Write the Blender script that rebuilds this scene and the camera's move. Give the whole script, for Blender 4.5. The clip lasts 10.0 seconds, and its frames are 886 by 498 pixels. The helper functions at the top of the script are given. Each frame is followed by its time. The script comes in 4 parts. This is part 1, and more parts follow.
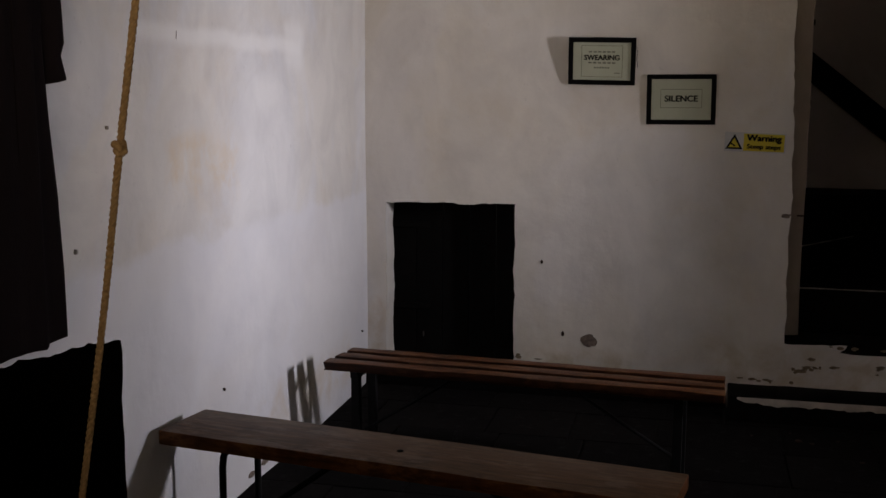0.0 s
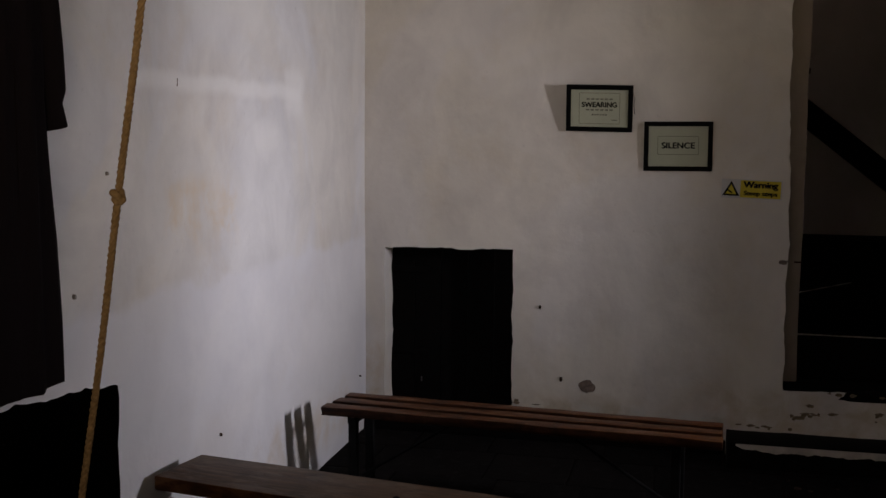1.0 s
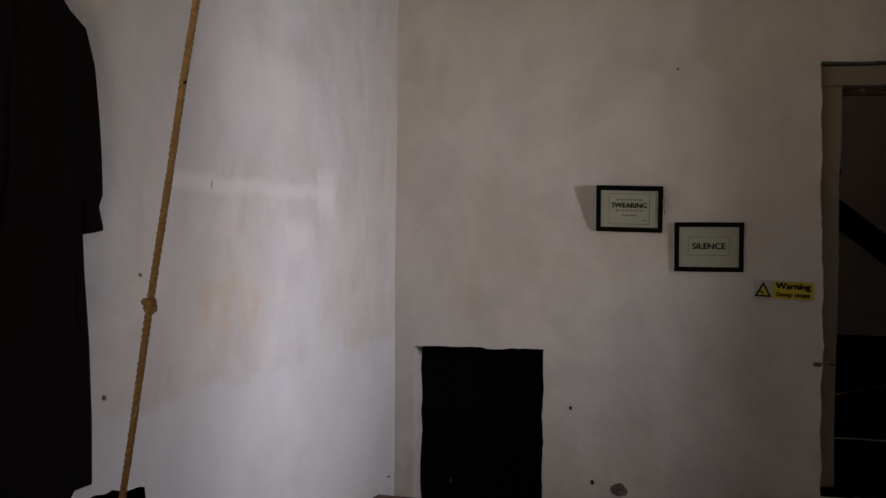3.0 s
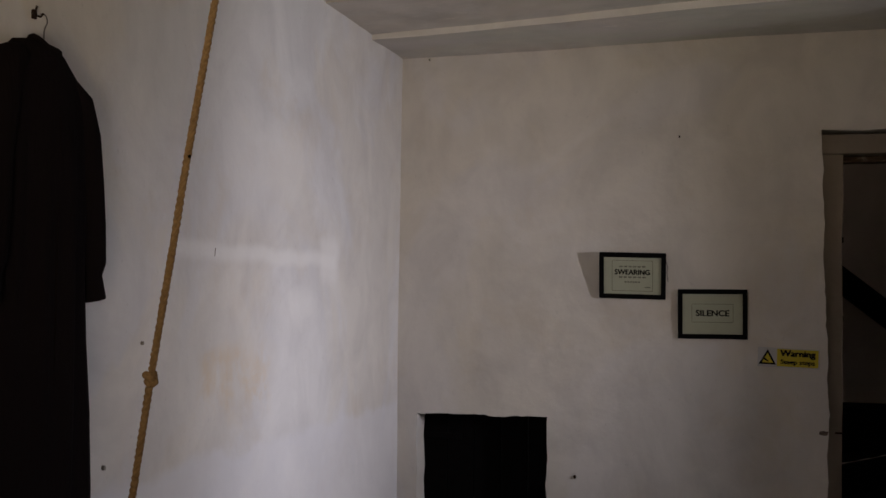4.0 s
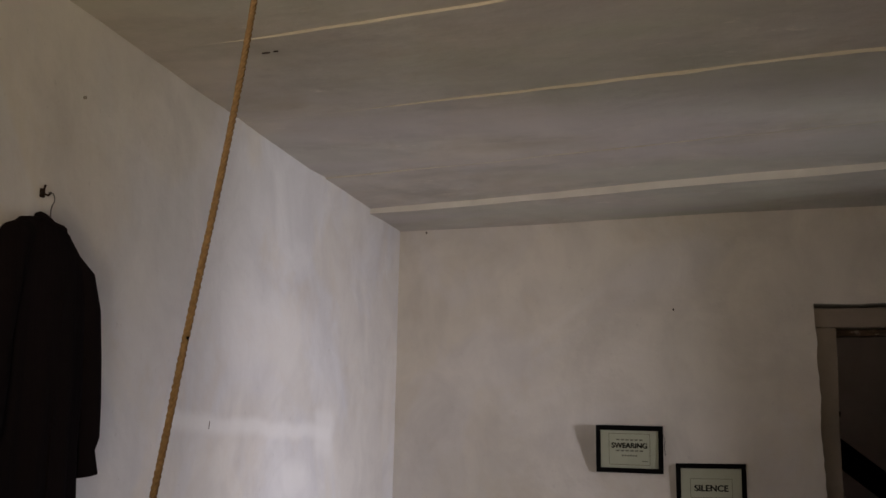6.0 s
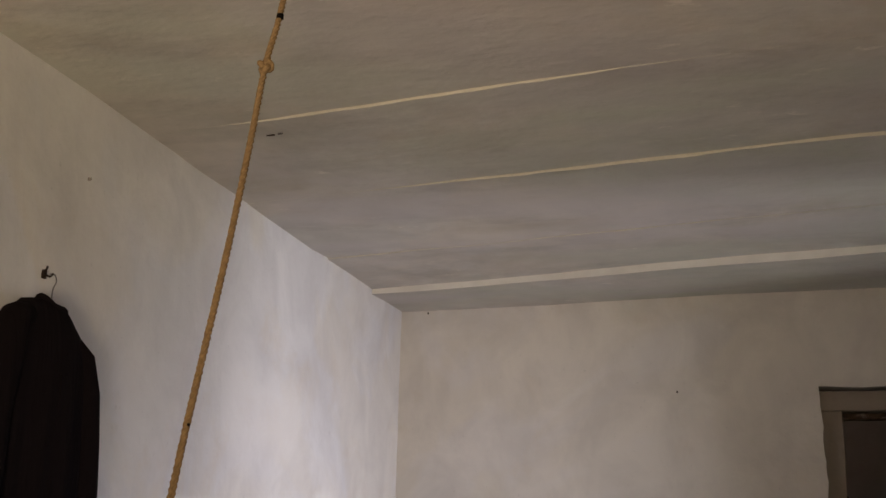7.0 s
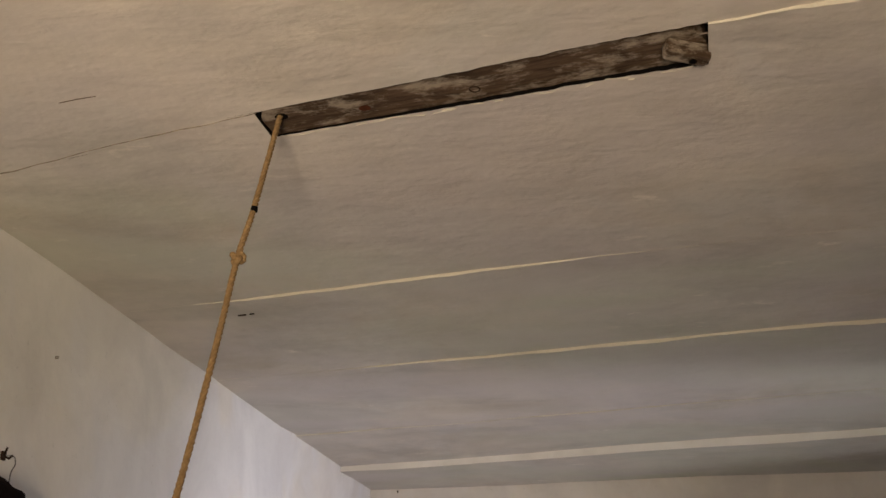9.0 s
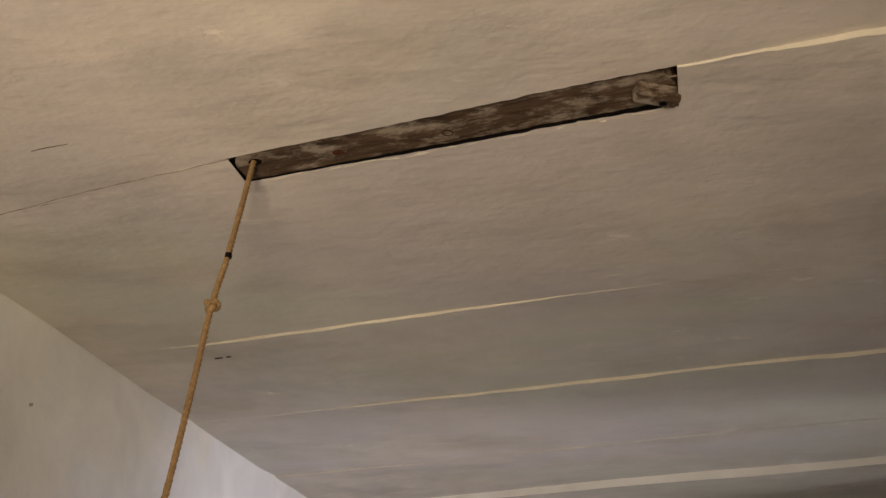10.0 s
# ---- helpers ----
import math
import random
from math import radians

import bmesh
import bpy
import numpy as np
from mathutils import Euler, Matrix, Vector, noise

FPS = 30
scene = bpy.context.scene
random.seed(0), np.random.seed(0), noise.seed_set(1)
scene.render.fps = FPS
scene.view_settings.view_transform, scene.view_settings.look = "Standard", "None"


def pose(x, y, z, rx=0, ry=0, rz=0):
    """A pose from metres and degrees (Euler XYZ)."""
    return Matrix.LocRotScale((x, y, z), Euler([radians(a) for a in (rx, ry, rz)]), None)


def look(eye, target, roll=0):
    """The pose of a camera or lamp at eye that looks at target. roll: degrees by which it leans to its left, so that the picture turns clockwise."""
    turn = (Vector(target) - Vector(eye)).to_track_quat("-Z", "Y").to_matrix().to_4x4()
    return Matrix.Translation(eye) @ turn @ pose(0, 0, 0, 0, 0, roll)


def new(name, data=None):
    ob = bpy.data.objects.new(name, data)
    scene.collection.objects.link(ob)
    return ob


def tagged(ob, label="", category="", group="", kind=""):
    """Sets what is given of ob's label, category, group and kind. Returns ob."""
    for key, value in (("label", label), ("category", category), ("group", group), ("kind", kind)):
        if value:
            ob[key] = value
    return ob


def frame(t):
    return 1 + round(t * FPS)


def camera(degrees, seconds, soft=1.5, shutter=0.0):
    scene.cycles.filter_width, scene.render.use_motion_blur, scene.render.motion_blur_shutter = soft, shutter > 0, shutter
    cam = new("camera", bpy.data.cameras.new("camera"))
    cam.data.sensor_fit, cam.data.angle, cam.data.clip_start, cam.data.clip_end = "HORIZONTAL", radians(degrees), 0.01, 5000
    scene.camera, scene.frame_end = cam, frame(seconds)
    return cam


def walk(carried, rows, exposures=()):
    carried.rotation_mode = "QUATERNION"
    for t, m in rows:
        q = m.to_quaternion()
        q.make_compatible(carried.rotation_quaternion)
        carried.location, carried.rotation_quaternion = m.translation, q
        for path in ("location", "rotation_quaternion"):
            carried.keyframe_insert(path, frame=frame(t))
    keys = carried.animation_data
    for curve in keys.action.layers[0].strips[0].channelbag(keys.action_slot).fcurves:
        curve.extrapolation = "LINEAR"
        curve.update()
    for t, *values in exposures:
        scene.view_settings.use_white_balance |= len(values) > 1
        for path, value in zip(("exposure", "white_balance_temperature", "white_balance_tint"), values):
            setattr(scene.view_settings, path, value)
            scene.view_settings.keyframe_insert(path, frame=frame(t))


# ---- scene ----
cam = camera(44.1, 10.0)
PATH = [
    (0, (1.816, -5.952, 1.706), (1.373, -4.023, 1.413), 0.3),
    (0.5, (1.826, -5.958, 1.708), (1.385, -4.025, 1.45), 0.3),
    (1, (1.83, -5.966, 1.717), (1.384, -4.029, 1.503), 0.5),
    (1.5, (1.83, -5.969, 1.725), (1.368, -4.032, 1.544), 0.6),
    (2, (1.834, -5.973, 1.731), (1.359, -4.036, 1.59), 0.7),
    (2.5, (1.834, -5.969, 1.736), (1.339, -4.033, 1.642), 0.8),
    (4, (1.835, -5.967, 1.761), (1.323, -4.035, 1.834), 0.8),
    (4.5, (1.833, -5.963, 1.768), (1.336, -4.031, 1.912), 0.8),
    (5, (1.843, -5.987, 1.784), (1.355, -4.061, 2.011), 0.8),
    (5.5, (1.852, -6.003, 1.784), (1.352, -4.091, 2.09), 1.1),
    (7, (1.837, -5.991, 1.799), (1.339, -4.124, 2.313), 1.3),
    (7.5, (1.829, -5.979, 1.828), (1.345, -4.133, 2.426), 1.8),
    (8, (1.841, -5.998, 1.823), (1.368, -4.172, 2.488), 1.5),
    (8.5, (1.838, -5.985, 1.848), (1.372, -4.184, 2.582), 1.8),
    (9, (1.852, -6.012, 1.846), (1.416, -4.232, 2.648), 1.8),
    (9.5, (1.855, -6.017, 1.857), (1.442, -4.244, 2.685), 1.2),
    (10, (1.863, -6.02, 1.867), (1.468, -4.256, 2.723), 0.5),
]

EXPOSURES = [(0.0, 0.3), (0.5, 0.16), (2.5, 0.06), (4.5, 0.06), (5.5, 0.1), (6.2, 0.37), (7.0, 0.72), (7.5, 0.9), (9.0, 1.0), (10.0, 1.0)]
walk(cam, [(t, look(eye, target, roll)) for t, eye, target, roll in PATH], EXPOSURES)

# ---- light ----
world = bpy.data.worlds.new("sky")
scene.world = world
world.use_nodes = True
sky = world.node_tree.nodes.new("ShaderNodeTexSky")
sky.sky_type, sky.sun_disc = "NISHITA", False
sky.sun_elevation, sky.sun_rotation = radians(35), radians(200)
world.node_tree.links.new(sky.outputs[0], world.node_tree.nodes["Background"].inputs[0])
world.node_tree.nodes["Background"].inputs[1].default_value = 0.05


def window_lamp(name, eye, target, width, height, watts, colour, spread=180):
    """An area lamp in a window's opening, standing in for daylight."""
    data = bpy.data.lights.new(name, "AREA")
    data.shape, data.size, data.size_y, data.energy, data.color = "RECTANGLE", width, height, watts, colour
    data.spread = radians(spread)
    ob = new(name, data)
    ob.matrix_world = look(eye, target)
    return ob


# Sky light falling in through the slit window, and the green-tinged light of the grass outside rising through it.
window_lamp("slit_daylight", (5.35, -1.9, 1.85), (0, -1.75, 1.15), 0.15, 1.0, 38.0, (0.975, 0.92, 0.985), 90)
window_lamp("slit_ground_light", (5.3, -1.9, 1.1), (0, -1.3, 2.9), 0.13, 0.4, 3.7, (0.95, 1.0, 0.76), 90)
# Fill lamp added in the unseen south window, aimed up to brighten the ceiling.
window_lamp("south_ceiling_fill", (2.0, -7.95, 1.15), (0.6, -4.6, 3.7), 0.9, 1.1, 23.0, (1.0, 0.785, 0.54), 80)


# ---- materials ----
class Mat:
    """A node material with a Principled shader and short ways to add noise, ramps and relief."""

    def __init__(self, name, roughness=0.8, metallic=0.0, specular=0.3):
        self.mat = bpy.data.materials.new(name)
        self.mat.use_nodes = True
        self.tree = self.mat.node_tree
        self.out = self.tree.nodes["Principled BSDF"]
        self.out.inputs["Roughness"].default_value = roughness
        self.out.inputs["Metallic"].default_value = metallic
        self.out.inputs["Specular IOR Level"].default_value = specular
        self.place = self.tree.nodes.new("ShaderNodeTexCoord").outputs["Object"]

    def link(self, a, b):
        self.tree.links.new(a, b)

    def stretch(self, x, y, z):
        node = self.tree.nodes.new("ShaderNodeMapping")
        node.inputs["Scale"].default_value = (x, y, z)
        self.link(self.place, node.inputs[0])
        return node.outputs[0]

    def noise(self, scale, detail=4.0, rough=0.55, place=None, distort=0.0):
        node = self.tree.nodes.new("ShaderNodeTexNoise")
        node.inputs["Scale"].default_value, node.inputs["Detail"].default_value = scale, detail
        node.inputs["Roughness"].default_value, node.inputs["Distortion"].default_value = rough, distort
        self.link(place or self.place, node.inputs["Vector"])
        return node.outputs["Fac"]

    def ramp(self, fac, stops):
        node = self.tree.nodes.new("ShaderNodeValToRGB")
        bar = node.color_ramp.elements
        while len(bar) < len(stops):
            bar.new(0.5)
        for e, (at, colour) in zip(bar, stops):
            e.position = at
            e.color = (*colour, 1) if len(colour) == 3 else (colour[0],) * 3 + (1,)
        self.link(fac, node.inputs[0])
        return node.outputs[0]

    def math(self, way, a, b):
        node = self.tree.nodes.new("ShaderNodeMath")
        node.operation = way
        for slot, value in enumerate((a, b)):
            if hasattr(value, "is_linked"):
                self.link(value, node.inputs[slot])
            else:
                node.inputs[slot].default_value = value
        return node.outputs[0]

    def zone(self, axis, u, z, soft=0.03, wobble=0.1, scale=4.0, strength=1.0):
        """A patch between two values of u (x or y) and z, with a soft, wandering edge."""
        wander = self.tree.nodes.new("ShaderNodeTexNoise")
        wander.inputs["Scale"].default_value, wander.inputs["Detail"].default_value = scale, 5.0
        self.link(self.place, wander.inputs["Vector"])
        shift = self.tree.nodes.new("ShaderNodeVectorMath")
        shift.operation = "MULTIPLY_ADD"
        shift.inputs[1].default_value = (wobble * 2,) * 3
        self.link(wander.outputs["Color"], shift.inputs[0])
        self.link(self.place, shift.inputs[2])
        split = self.tree.nodes.new("ShaderNodeSeparateXYZ")
        self.link(shift.outputs[0], split.inputs[0])
        mask = strength
        for out, at, rising in ((axis, u[0], True), (axis, u[1], False), ("Z", z[0], True), ("Z", z[1], False)):
            edge = self.tree.nodes.new("ShaderNodeMapRange")
            edge.interpolation_type = "SMOOTHSTEP"
            edge.inputs["From Min"].default_value, edge.inputs["From Max"].default_value = at + wobble - soft, at + wobble + soft
            edge.inputs["To Min"].default_value, edge.inputs["To Max"].default_value = (0, 1) if rising else (1, 0)
            self.link(split.outputs[out], edge.inputs["Value"])
            mask = self.math("MULTIPLY", edge.outputs[0], mask)
        return mask

    def mix(self, fac, a, b, way="MIX"):
        node = self.tree.nodes.new("ShaderNodeMix")
        node.data_type, node.blend_type = "RGBA", way
        for value, slot in ((fac, 0), (a, 6), (b, 7)):
            if hasattr(value, "is_linked"):
                self.link(value, node.inputs[slot])
            elif slot == 0:
                node.inputs[0].default_value = value
            else:
                node.inputs[slot].default_value = (*value, 1)
        return node.outputs[2]

    def colour(self, value):
        if hasattr(value, "is_linked"):
            self.link(value, self.out.inputs["Base Color"])
        else:
            self.out.inputs["Base Color"].default_value = (*value, 1)
        return self

    def relief(self, *layers):
        """Layers of (height, strength, distance)."""
        last = None
        for height, strength, distance in layers:
            node = self.tree.nodes.new("ShaderNodeBump")
            node.inputs["Strength"].default_value, node.inputs["Distance"].default_value = strength, distance
            self.link(height, node.inputs["Height"])
            if last:
                self.link(last, node.inputs["Normal"])
            last = node.outputs[0]
        self.link(last, self.out.inputs["Normal"])
        return self


def limewash(name, white, second, stain, grey, stain_from=0.55, streak=(1, 1, 0.25), rough=1.0, coats=(), bounce_tints=()):
    """Old limewash on rough plaster: brushed coats, yellow stains and grey grime."""
    m = Mat(name, 0.92, 0, 0.15)
    base = m.ramp(m.noise(1.1, 5, 0.6, m.stretch(*streak)), [(0.3, [c * 0.9 for c in white]), (0.7, white)])
    base = m.mix(m.ramp(m.noise(0.75, 5, 0.55, m.stretch(1, 1, 0.8), 0.7), [(0.47, (0,)), (0.53, (0.8,))]), base, second)
    base = m.mix(m.ramp(m.noise(1.7, 6, 0.65, None, 0.4), [(stain_from, (0,)), (stain_from + 0.18, (0.6,))]), base, stain)
    base = m.mix(m.ramp(m.noise(0.9, 7, 0.7, m.stretch(1.3, 1.1, 0.8), 0.8), [(0.52, (0,)), (0.75, (0.5,))]), base, grey)
    base = m.mix(m.ramp(m.noise(38, 3, 0.6), [(0.66, (0,)), (0.78, (0.3,))]), base, [c * 0.7 for c in grey])
    if rough > 1:
        flecks = m.noise(7, 8, 0.7, m.stretch(0.7, 1.8, 1), 0.2)
        base = m.mix(m.ramp(flecks, [(0.63, (0,)), (0.68, (0.6,))]), base, [min(0.85, c * 1.3) for c in white])
        base = m.mix(m.ramp(m.noise(2.3, 7, 0.7, m.stretch(0.6, 1.3, 1), 0.2), [(0.5, (0,)), (0.7, (0.55,))]), base, [c * 0.8 for c in grey])
    base = m.mix(0.8, base, m.ramp(m.noise(3.1, 5, 0.6, m.stretch(1, 1, 0.8), 0.5), [(0.36, (0.84, 0.84, 0.85)), (0.62, (1.0, 1.0, 1.0))]), "MULTIPLY")
    for axis, u, z, soft, wobble, strength, coat, broken in coats:
        mask = m.zone(axis, u, z, soft, wobble, 4.0, strength)
        if broken:
            mask = m.math("MULTIPLY", mask, m.ramp(m.noise(broken, 6, 0.65, None, 0.3), [(0.42, (0,)), (0.62, (1,))]))
        base = m.mix(mask, base, coat)
    for k, tint in enumerate(bounce_tints):
        base = m.mix(m.ramp(m.noise(0.8 + 0.23 * k, 4, 0.55, m.stretch(0.55, 1.2, 1 + k), 0.5), [(0.46, (0,)), (0.62, (0.6,))]), base, tint)
    m.colour(base)
    lumps = [(m.noise(6, 5, 0.6, m.stretch(0.7, 1.4, 1), 0.3), 0.22, 0.025)] if rough > 1 else []
    m.relief(*lumps, (m.noise(2.4, 5, 0.5), 0.42, 0.045), (m.noise(11, 5, 0.6, m.stretch(*[0.5 + 0.5 * s for s in streak]), 0.15), 0.09 * rough, 0.02), (m.noise(22, 3, 0.5, m.stretch(1, 1, 0.6)), 0.07 * rough, 0.008), (m.noise(160, 3), 0.06, 0.002))
    return m.mat


PLASTER = limewash("limewash", (0.75, 0.72, 0.68), (0.74, 0.74, 0.755), (0.66, 0.6, 0.5), (0.56, 0.54, 0.53))
WEST_PLASTER = limewash("west_limewash", (0.75, 0.73, 0.7), (0.73, 0.735, 0.76), (0.67, 0.61, 0.53), (0.57, 0.555, 0.56), coats=(
    ("Y", (-3.4, 0.2), (-0.2, 1.13), 0.03, 0.09, 0.6, (0.725, 0.735, 0.79), 0),
    ("Y", (-2.35, 0.1), (0.5, 1.08), 0.12, 0.16, 0.5, (0.79, 0.79, 0.81), 2.2),
    ("Y", (-2.65, -1.05), (1.855, 1.915), 0.022, 0.035, 0.6, (0.83, 0.83, 0.83), 0),
    ("Y", (-1.24, -1.02), (1.79, 1.99), 0.04, 0.05, 0.6, (0.83, 0.83, 0.83), 0),
    ("Y", (-1.62, -1.32), (1.6, 1.74), 0.06, 0.06, 0.5, (0.82, 0.82, 0.82), 0),
    ("Y", (-2.15, -1.45), (2.1, 2.45), 0.1, 0.1, 0.5, (0.83, 0.825, 0.82), 0),
    ("Y", (-2.42, -1.8), (1.27, 1.52), 0.07, 0.1, 0.75, (0.68, 0.57, 0.43), 5.0),
    ("Y", (-1.75, -0.3), (0.1, 0.36), 0.08, 0.1, 0.6, (0.6, 0.52, 0.42), 3.5)))
NORTH_PLASTER = limewash("north_limewash", (0.76, 0.72, 0.655), (0.74, 0.715, 0.69), (0.67, 0.6, 0.49), (0.57, 0.535, 0.5), coats=(
    ("X", (1.9, 3.3), (0.1, 0.34), 0.06, 0.1, 0.6, (0.48, 0.4, 0.28), 5.0),
    ("X", (0.75, 1.6), (0.08, 0.26), 0.05, 0.08, 0.7, (0.5, 0.42, 0.3), 6.0),
    ("X", (-0.05, 0.1), (0.1, 0.5), 0.03, 0.05, 0.6, (0.55, 0.44, 0.3), 6.0),
    ("X", (1.9, 2.3), (0.3, 2.2), 0.2, 0.2, 0.4, (0.68, 0.61, 0.5), 2.0)))
# The green and mauve blotches imitate coloured window light on the ceiling.
CEILING = limewash("ceiling_distemper", (0.66, 0.61, 0.55), (0.6, 0.58, 0.545), (0.5, 0.44, 0.36), (0.46, 0.44, 0.41), 0.5, (0.3, 1.6, 1), 1.9, bounce_tints=((0.54, 0.565, 0.48), (0.58, 0.54, 0.545)))
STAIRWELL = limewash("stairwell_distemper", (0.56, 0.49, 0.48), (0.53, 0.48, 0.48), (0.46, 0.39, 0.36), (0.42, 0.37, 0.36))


def plain(name, colour, rough=0.7, metal=0.0, spec=0.3, grain=40, depth=0.001, vary=0.25):
    m = Mat(name, rough, metal, spec)
    m.colour(m.ramp(m.noise(grain, 4), [(0.3, [c * (1 - vary) for c in colour]), (0.7, [c * (1 + vary) for c in colour])]))
    m.relief((m.noise(grain * 2.5, 3), 0.3, depth))
    return m.mat


def timber(name, dark, light, along=(1.2, 14, 14), rough=0.6, scale=6, wear=None):
    """Wood whose grain runs along the object's own x."""
    m = Mat(name, rough, 0, 0.14)
    grain = m.noise(scale, 6, 0.65, m.stretch(*along), 0.6)
    base = m.ramp(grain, [(0.3, dark), (0.7, light)])
    base = m.mix(m.ramp(m.noise(7, 4, 0.6), [(0.5, (0,)), (0.72, (0.75,))]), base, [c * 0.45 for c in dark])
    if wear:
        base = m.mix(m.ramp(m.noise(13, 7, 0.75, m.stretch(0.55, 1.3, 1.3), 0.2), [(0.5, (0,)), (0.62, (0.6,))]), base, wear)
    m.colour(base)
    m.relief((grain, 0.35, 0.004), (m.noise(60, 3, 0.6, m.stretch(0.2, 1, 1)), 0.2, 0.002))
    return m.mat


HOLLOW_BLACK = plain("hollow_black", (0.004, 0.0035, 0.0035), 0.95, 0, 0.05, 12, 0.01)
BLACK_PAINT = plain("black_paint", (0.0035, 0.003, 0.003), 0.85, 0, 0.06, 20)
STEP_PAINT = plain("black_step_paint", (0.004, 0.0035, 0.0035), 0.9, 0, 0.06, 20)
CLOTH = Mat("black_cloth", 0.95, 0, 0.05).colour((0.0092, 0.0066, 0.0076))
CLOTH = CLOTH.relief((CLOTH.noise(5, 4, 0.6, CLOTH.stretch(1, 6, 0.5)), 0.4, 0.02), (CLOTH.noise(300, 2), 0.3, 0.001)).mat
IRON = plain("black_iron", (0.006, 0.006, 0.0065), 0.7, 0.0, 0.12, 50)
RUST = plain("rusty_iron", (0.03, 0.017, 0.011), 0.85, 0.1, 0.2, 80)
RED_RUST = plain("red_rust", (0.075, 0.024, 0.012), 0.9, 0, 0.1, 90)
WIRE = plain("grey_wire", (0.18, 0.18, 0.18), 0.4, 0.9, 0.4, 80)
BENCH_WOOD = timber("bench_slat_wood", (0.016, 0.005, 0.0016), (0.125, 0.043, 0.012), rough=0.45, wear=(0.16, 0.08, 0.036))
PLANK_WOOD = timber("bench_plank_wood", (0.035, 0.018, 0.009), (0.115, 0.062, 0.03), (0.8, 10, 10), 0.5, wear=(0.15, 0.105, 0.075))
PLANK_EDGE = timber("bench_plank_edge", (0.03, 0.009, 0.003), (0.14, 0.05, 0.015), (0.8, 10, 10), 0.5, wear=(0.2, 0.085, 0.03))
SLAT_SIDE_SHADED = timber("bench_slat_side_shaded", (0.009, 0.003, 0.0012), (0.04, 0.0125, 0.004), rough=0.45, wear=(0.06, 0.022, 0.009))
BOARD_WOOD = timber("rope_guide_wood", (0.03, 0.018, 0.011), (0.13, 0.085, 0.056), (1.0, 9, 9), 0.9, 7, (0.46, 0.4, 0.33))
JAMB_PAINT = limewash("jamb_paint", (0.31, 0.26, 0.205), (0.28, 0.24, 0.2), (0.2, 0.165, 0.12), (0.16, 0.14, 0.12))
FRAME_BLACK = plain("black_frame_lacquer", (0.004, 0.004, 0.004), 0.7, 0, 0.06, 60, 0.0003)
PAPER = plain("cream_paper", (0.42, 0.435, 0.325), 0.6, 0, 0.3, 8, 0.0002, 0.05)
INK = plain("black_ink", (0.008, 0.008, 0.008), 0.8, 0, 0.08)
FAINT_INK = plain("faded_ink", (0.17, 0.17, 0.13), 0.7)
YELLOW = plain("sign_yellow", (0.62, 0.5, 0.03), 0.45, 0, 0.4, 20, 0.0002, 0.05)
SIGN_WHITE = plain("sign_white", (0.55, 0.55, 0.55), 0.45, 0, 0.4, 20, 0.0002, 0.05)
MOULD = plain("mouldy_plaster", (0.19, 0.15, 0.1), 0.95, 0, 0.1, 70, 0.003, 0.5)
CHIP = plain("bare_plaster", (0.17, 0.135, 0.115), 0.95, 0, 0.1, 45, 0.004, 0.4)
CRACK = plain("shaded_crack", (0.26, 0.225, 0.18), 0.95, 0, 0.1, 60, 0.002, 0.5)
STUB = plain("whitewashed_iron", (0.3, 0.28, 0.26), 0.9, 0, 0.1, 90, 0.002, 0.5)
# Step edges: pale from wear, with the light they catch painted in.
NOSING = plain("worn_lit_step_edge", (0.36, 0.33, 0.3), 0.8, 0, 0.2, 60, 0.002, 0.4)
WHITE_PAINT = plain("chipped_white_paint", (0.5, 0.46, 0.42), 0.85, 0, 0.2, 14, 0.003, 0.2)
# Paler tones that paint light on ceiling lips; the first also serves plaster edges.
LIT_LIP_PALE = plain("lit_lip_and_pale_plaster", (0.63, 0.595, 0.515), 0.9, 0, 0.15, 9, 0.003, 0.06)
LIT_LIP_WHITE = plain("lit_lip_white", (0.8, 0.78, 0.74), 0.92, 0, 0.15, 9, 0.003, 0.05)
GLASS = Mat("window_glass", 0.05, 0, 0.5)
GLASS.out.inputs["Transmission Weight"].default_value = 1.0
GLASS = GLASS.colour((0.9, 0.95, 0.95)).mat

m = Mat("rope_fibre", 0.85, 0, 0.15)
m.colour(m.mix(m.ramp(m.noise(6, 4), [(0.4, (0,)), (0.7, (0.6,))]), m.ramp(m.noise(150, 3, 0.6), [(0.3, (0.15, 0.095, 0.045)), (0.7, (0.31, 0.205, 0.1))]), (0.18, 0.12, 0.06)))
ROPE = m.relief((m.noise(500, 2), 0.4, 0.001)).mat

m = Mat("dark_flagstone", 0.9, 0, 0.03)
info = m.tree.nodes.new("ShaderNodeObjectInfo")
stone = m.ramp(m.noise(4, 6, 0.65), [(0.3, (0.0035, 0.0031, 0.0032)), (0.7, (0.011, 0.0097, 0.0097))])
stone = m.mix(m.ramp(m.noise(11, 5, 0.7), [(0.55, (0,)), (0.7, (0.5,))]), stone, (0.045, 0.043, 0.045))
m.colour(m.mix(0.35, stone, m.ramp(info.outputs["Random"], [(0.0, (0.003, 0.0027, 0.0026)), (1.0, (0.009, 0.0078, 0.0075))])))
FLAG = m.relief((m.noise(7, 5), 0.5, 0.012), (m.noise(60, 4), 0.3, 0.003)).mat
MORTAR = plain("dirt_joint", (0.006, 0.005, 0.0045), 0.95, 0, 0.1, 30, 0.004)


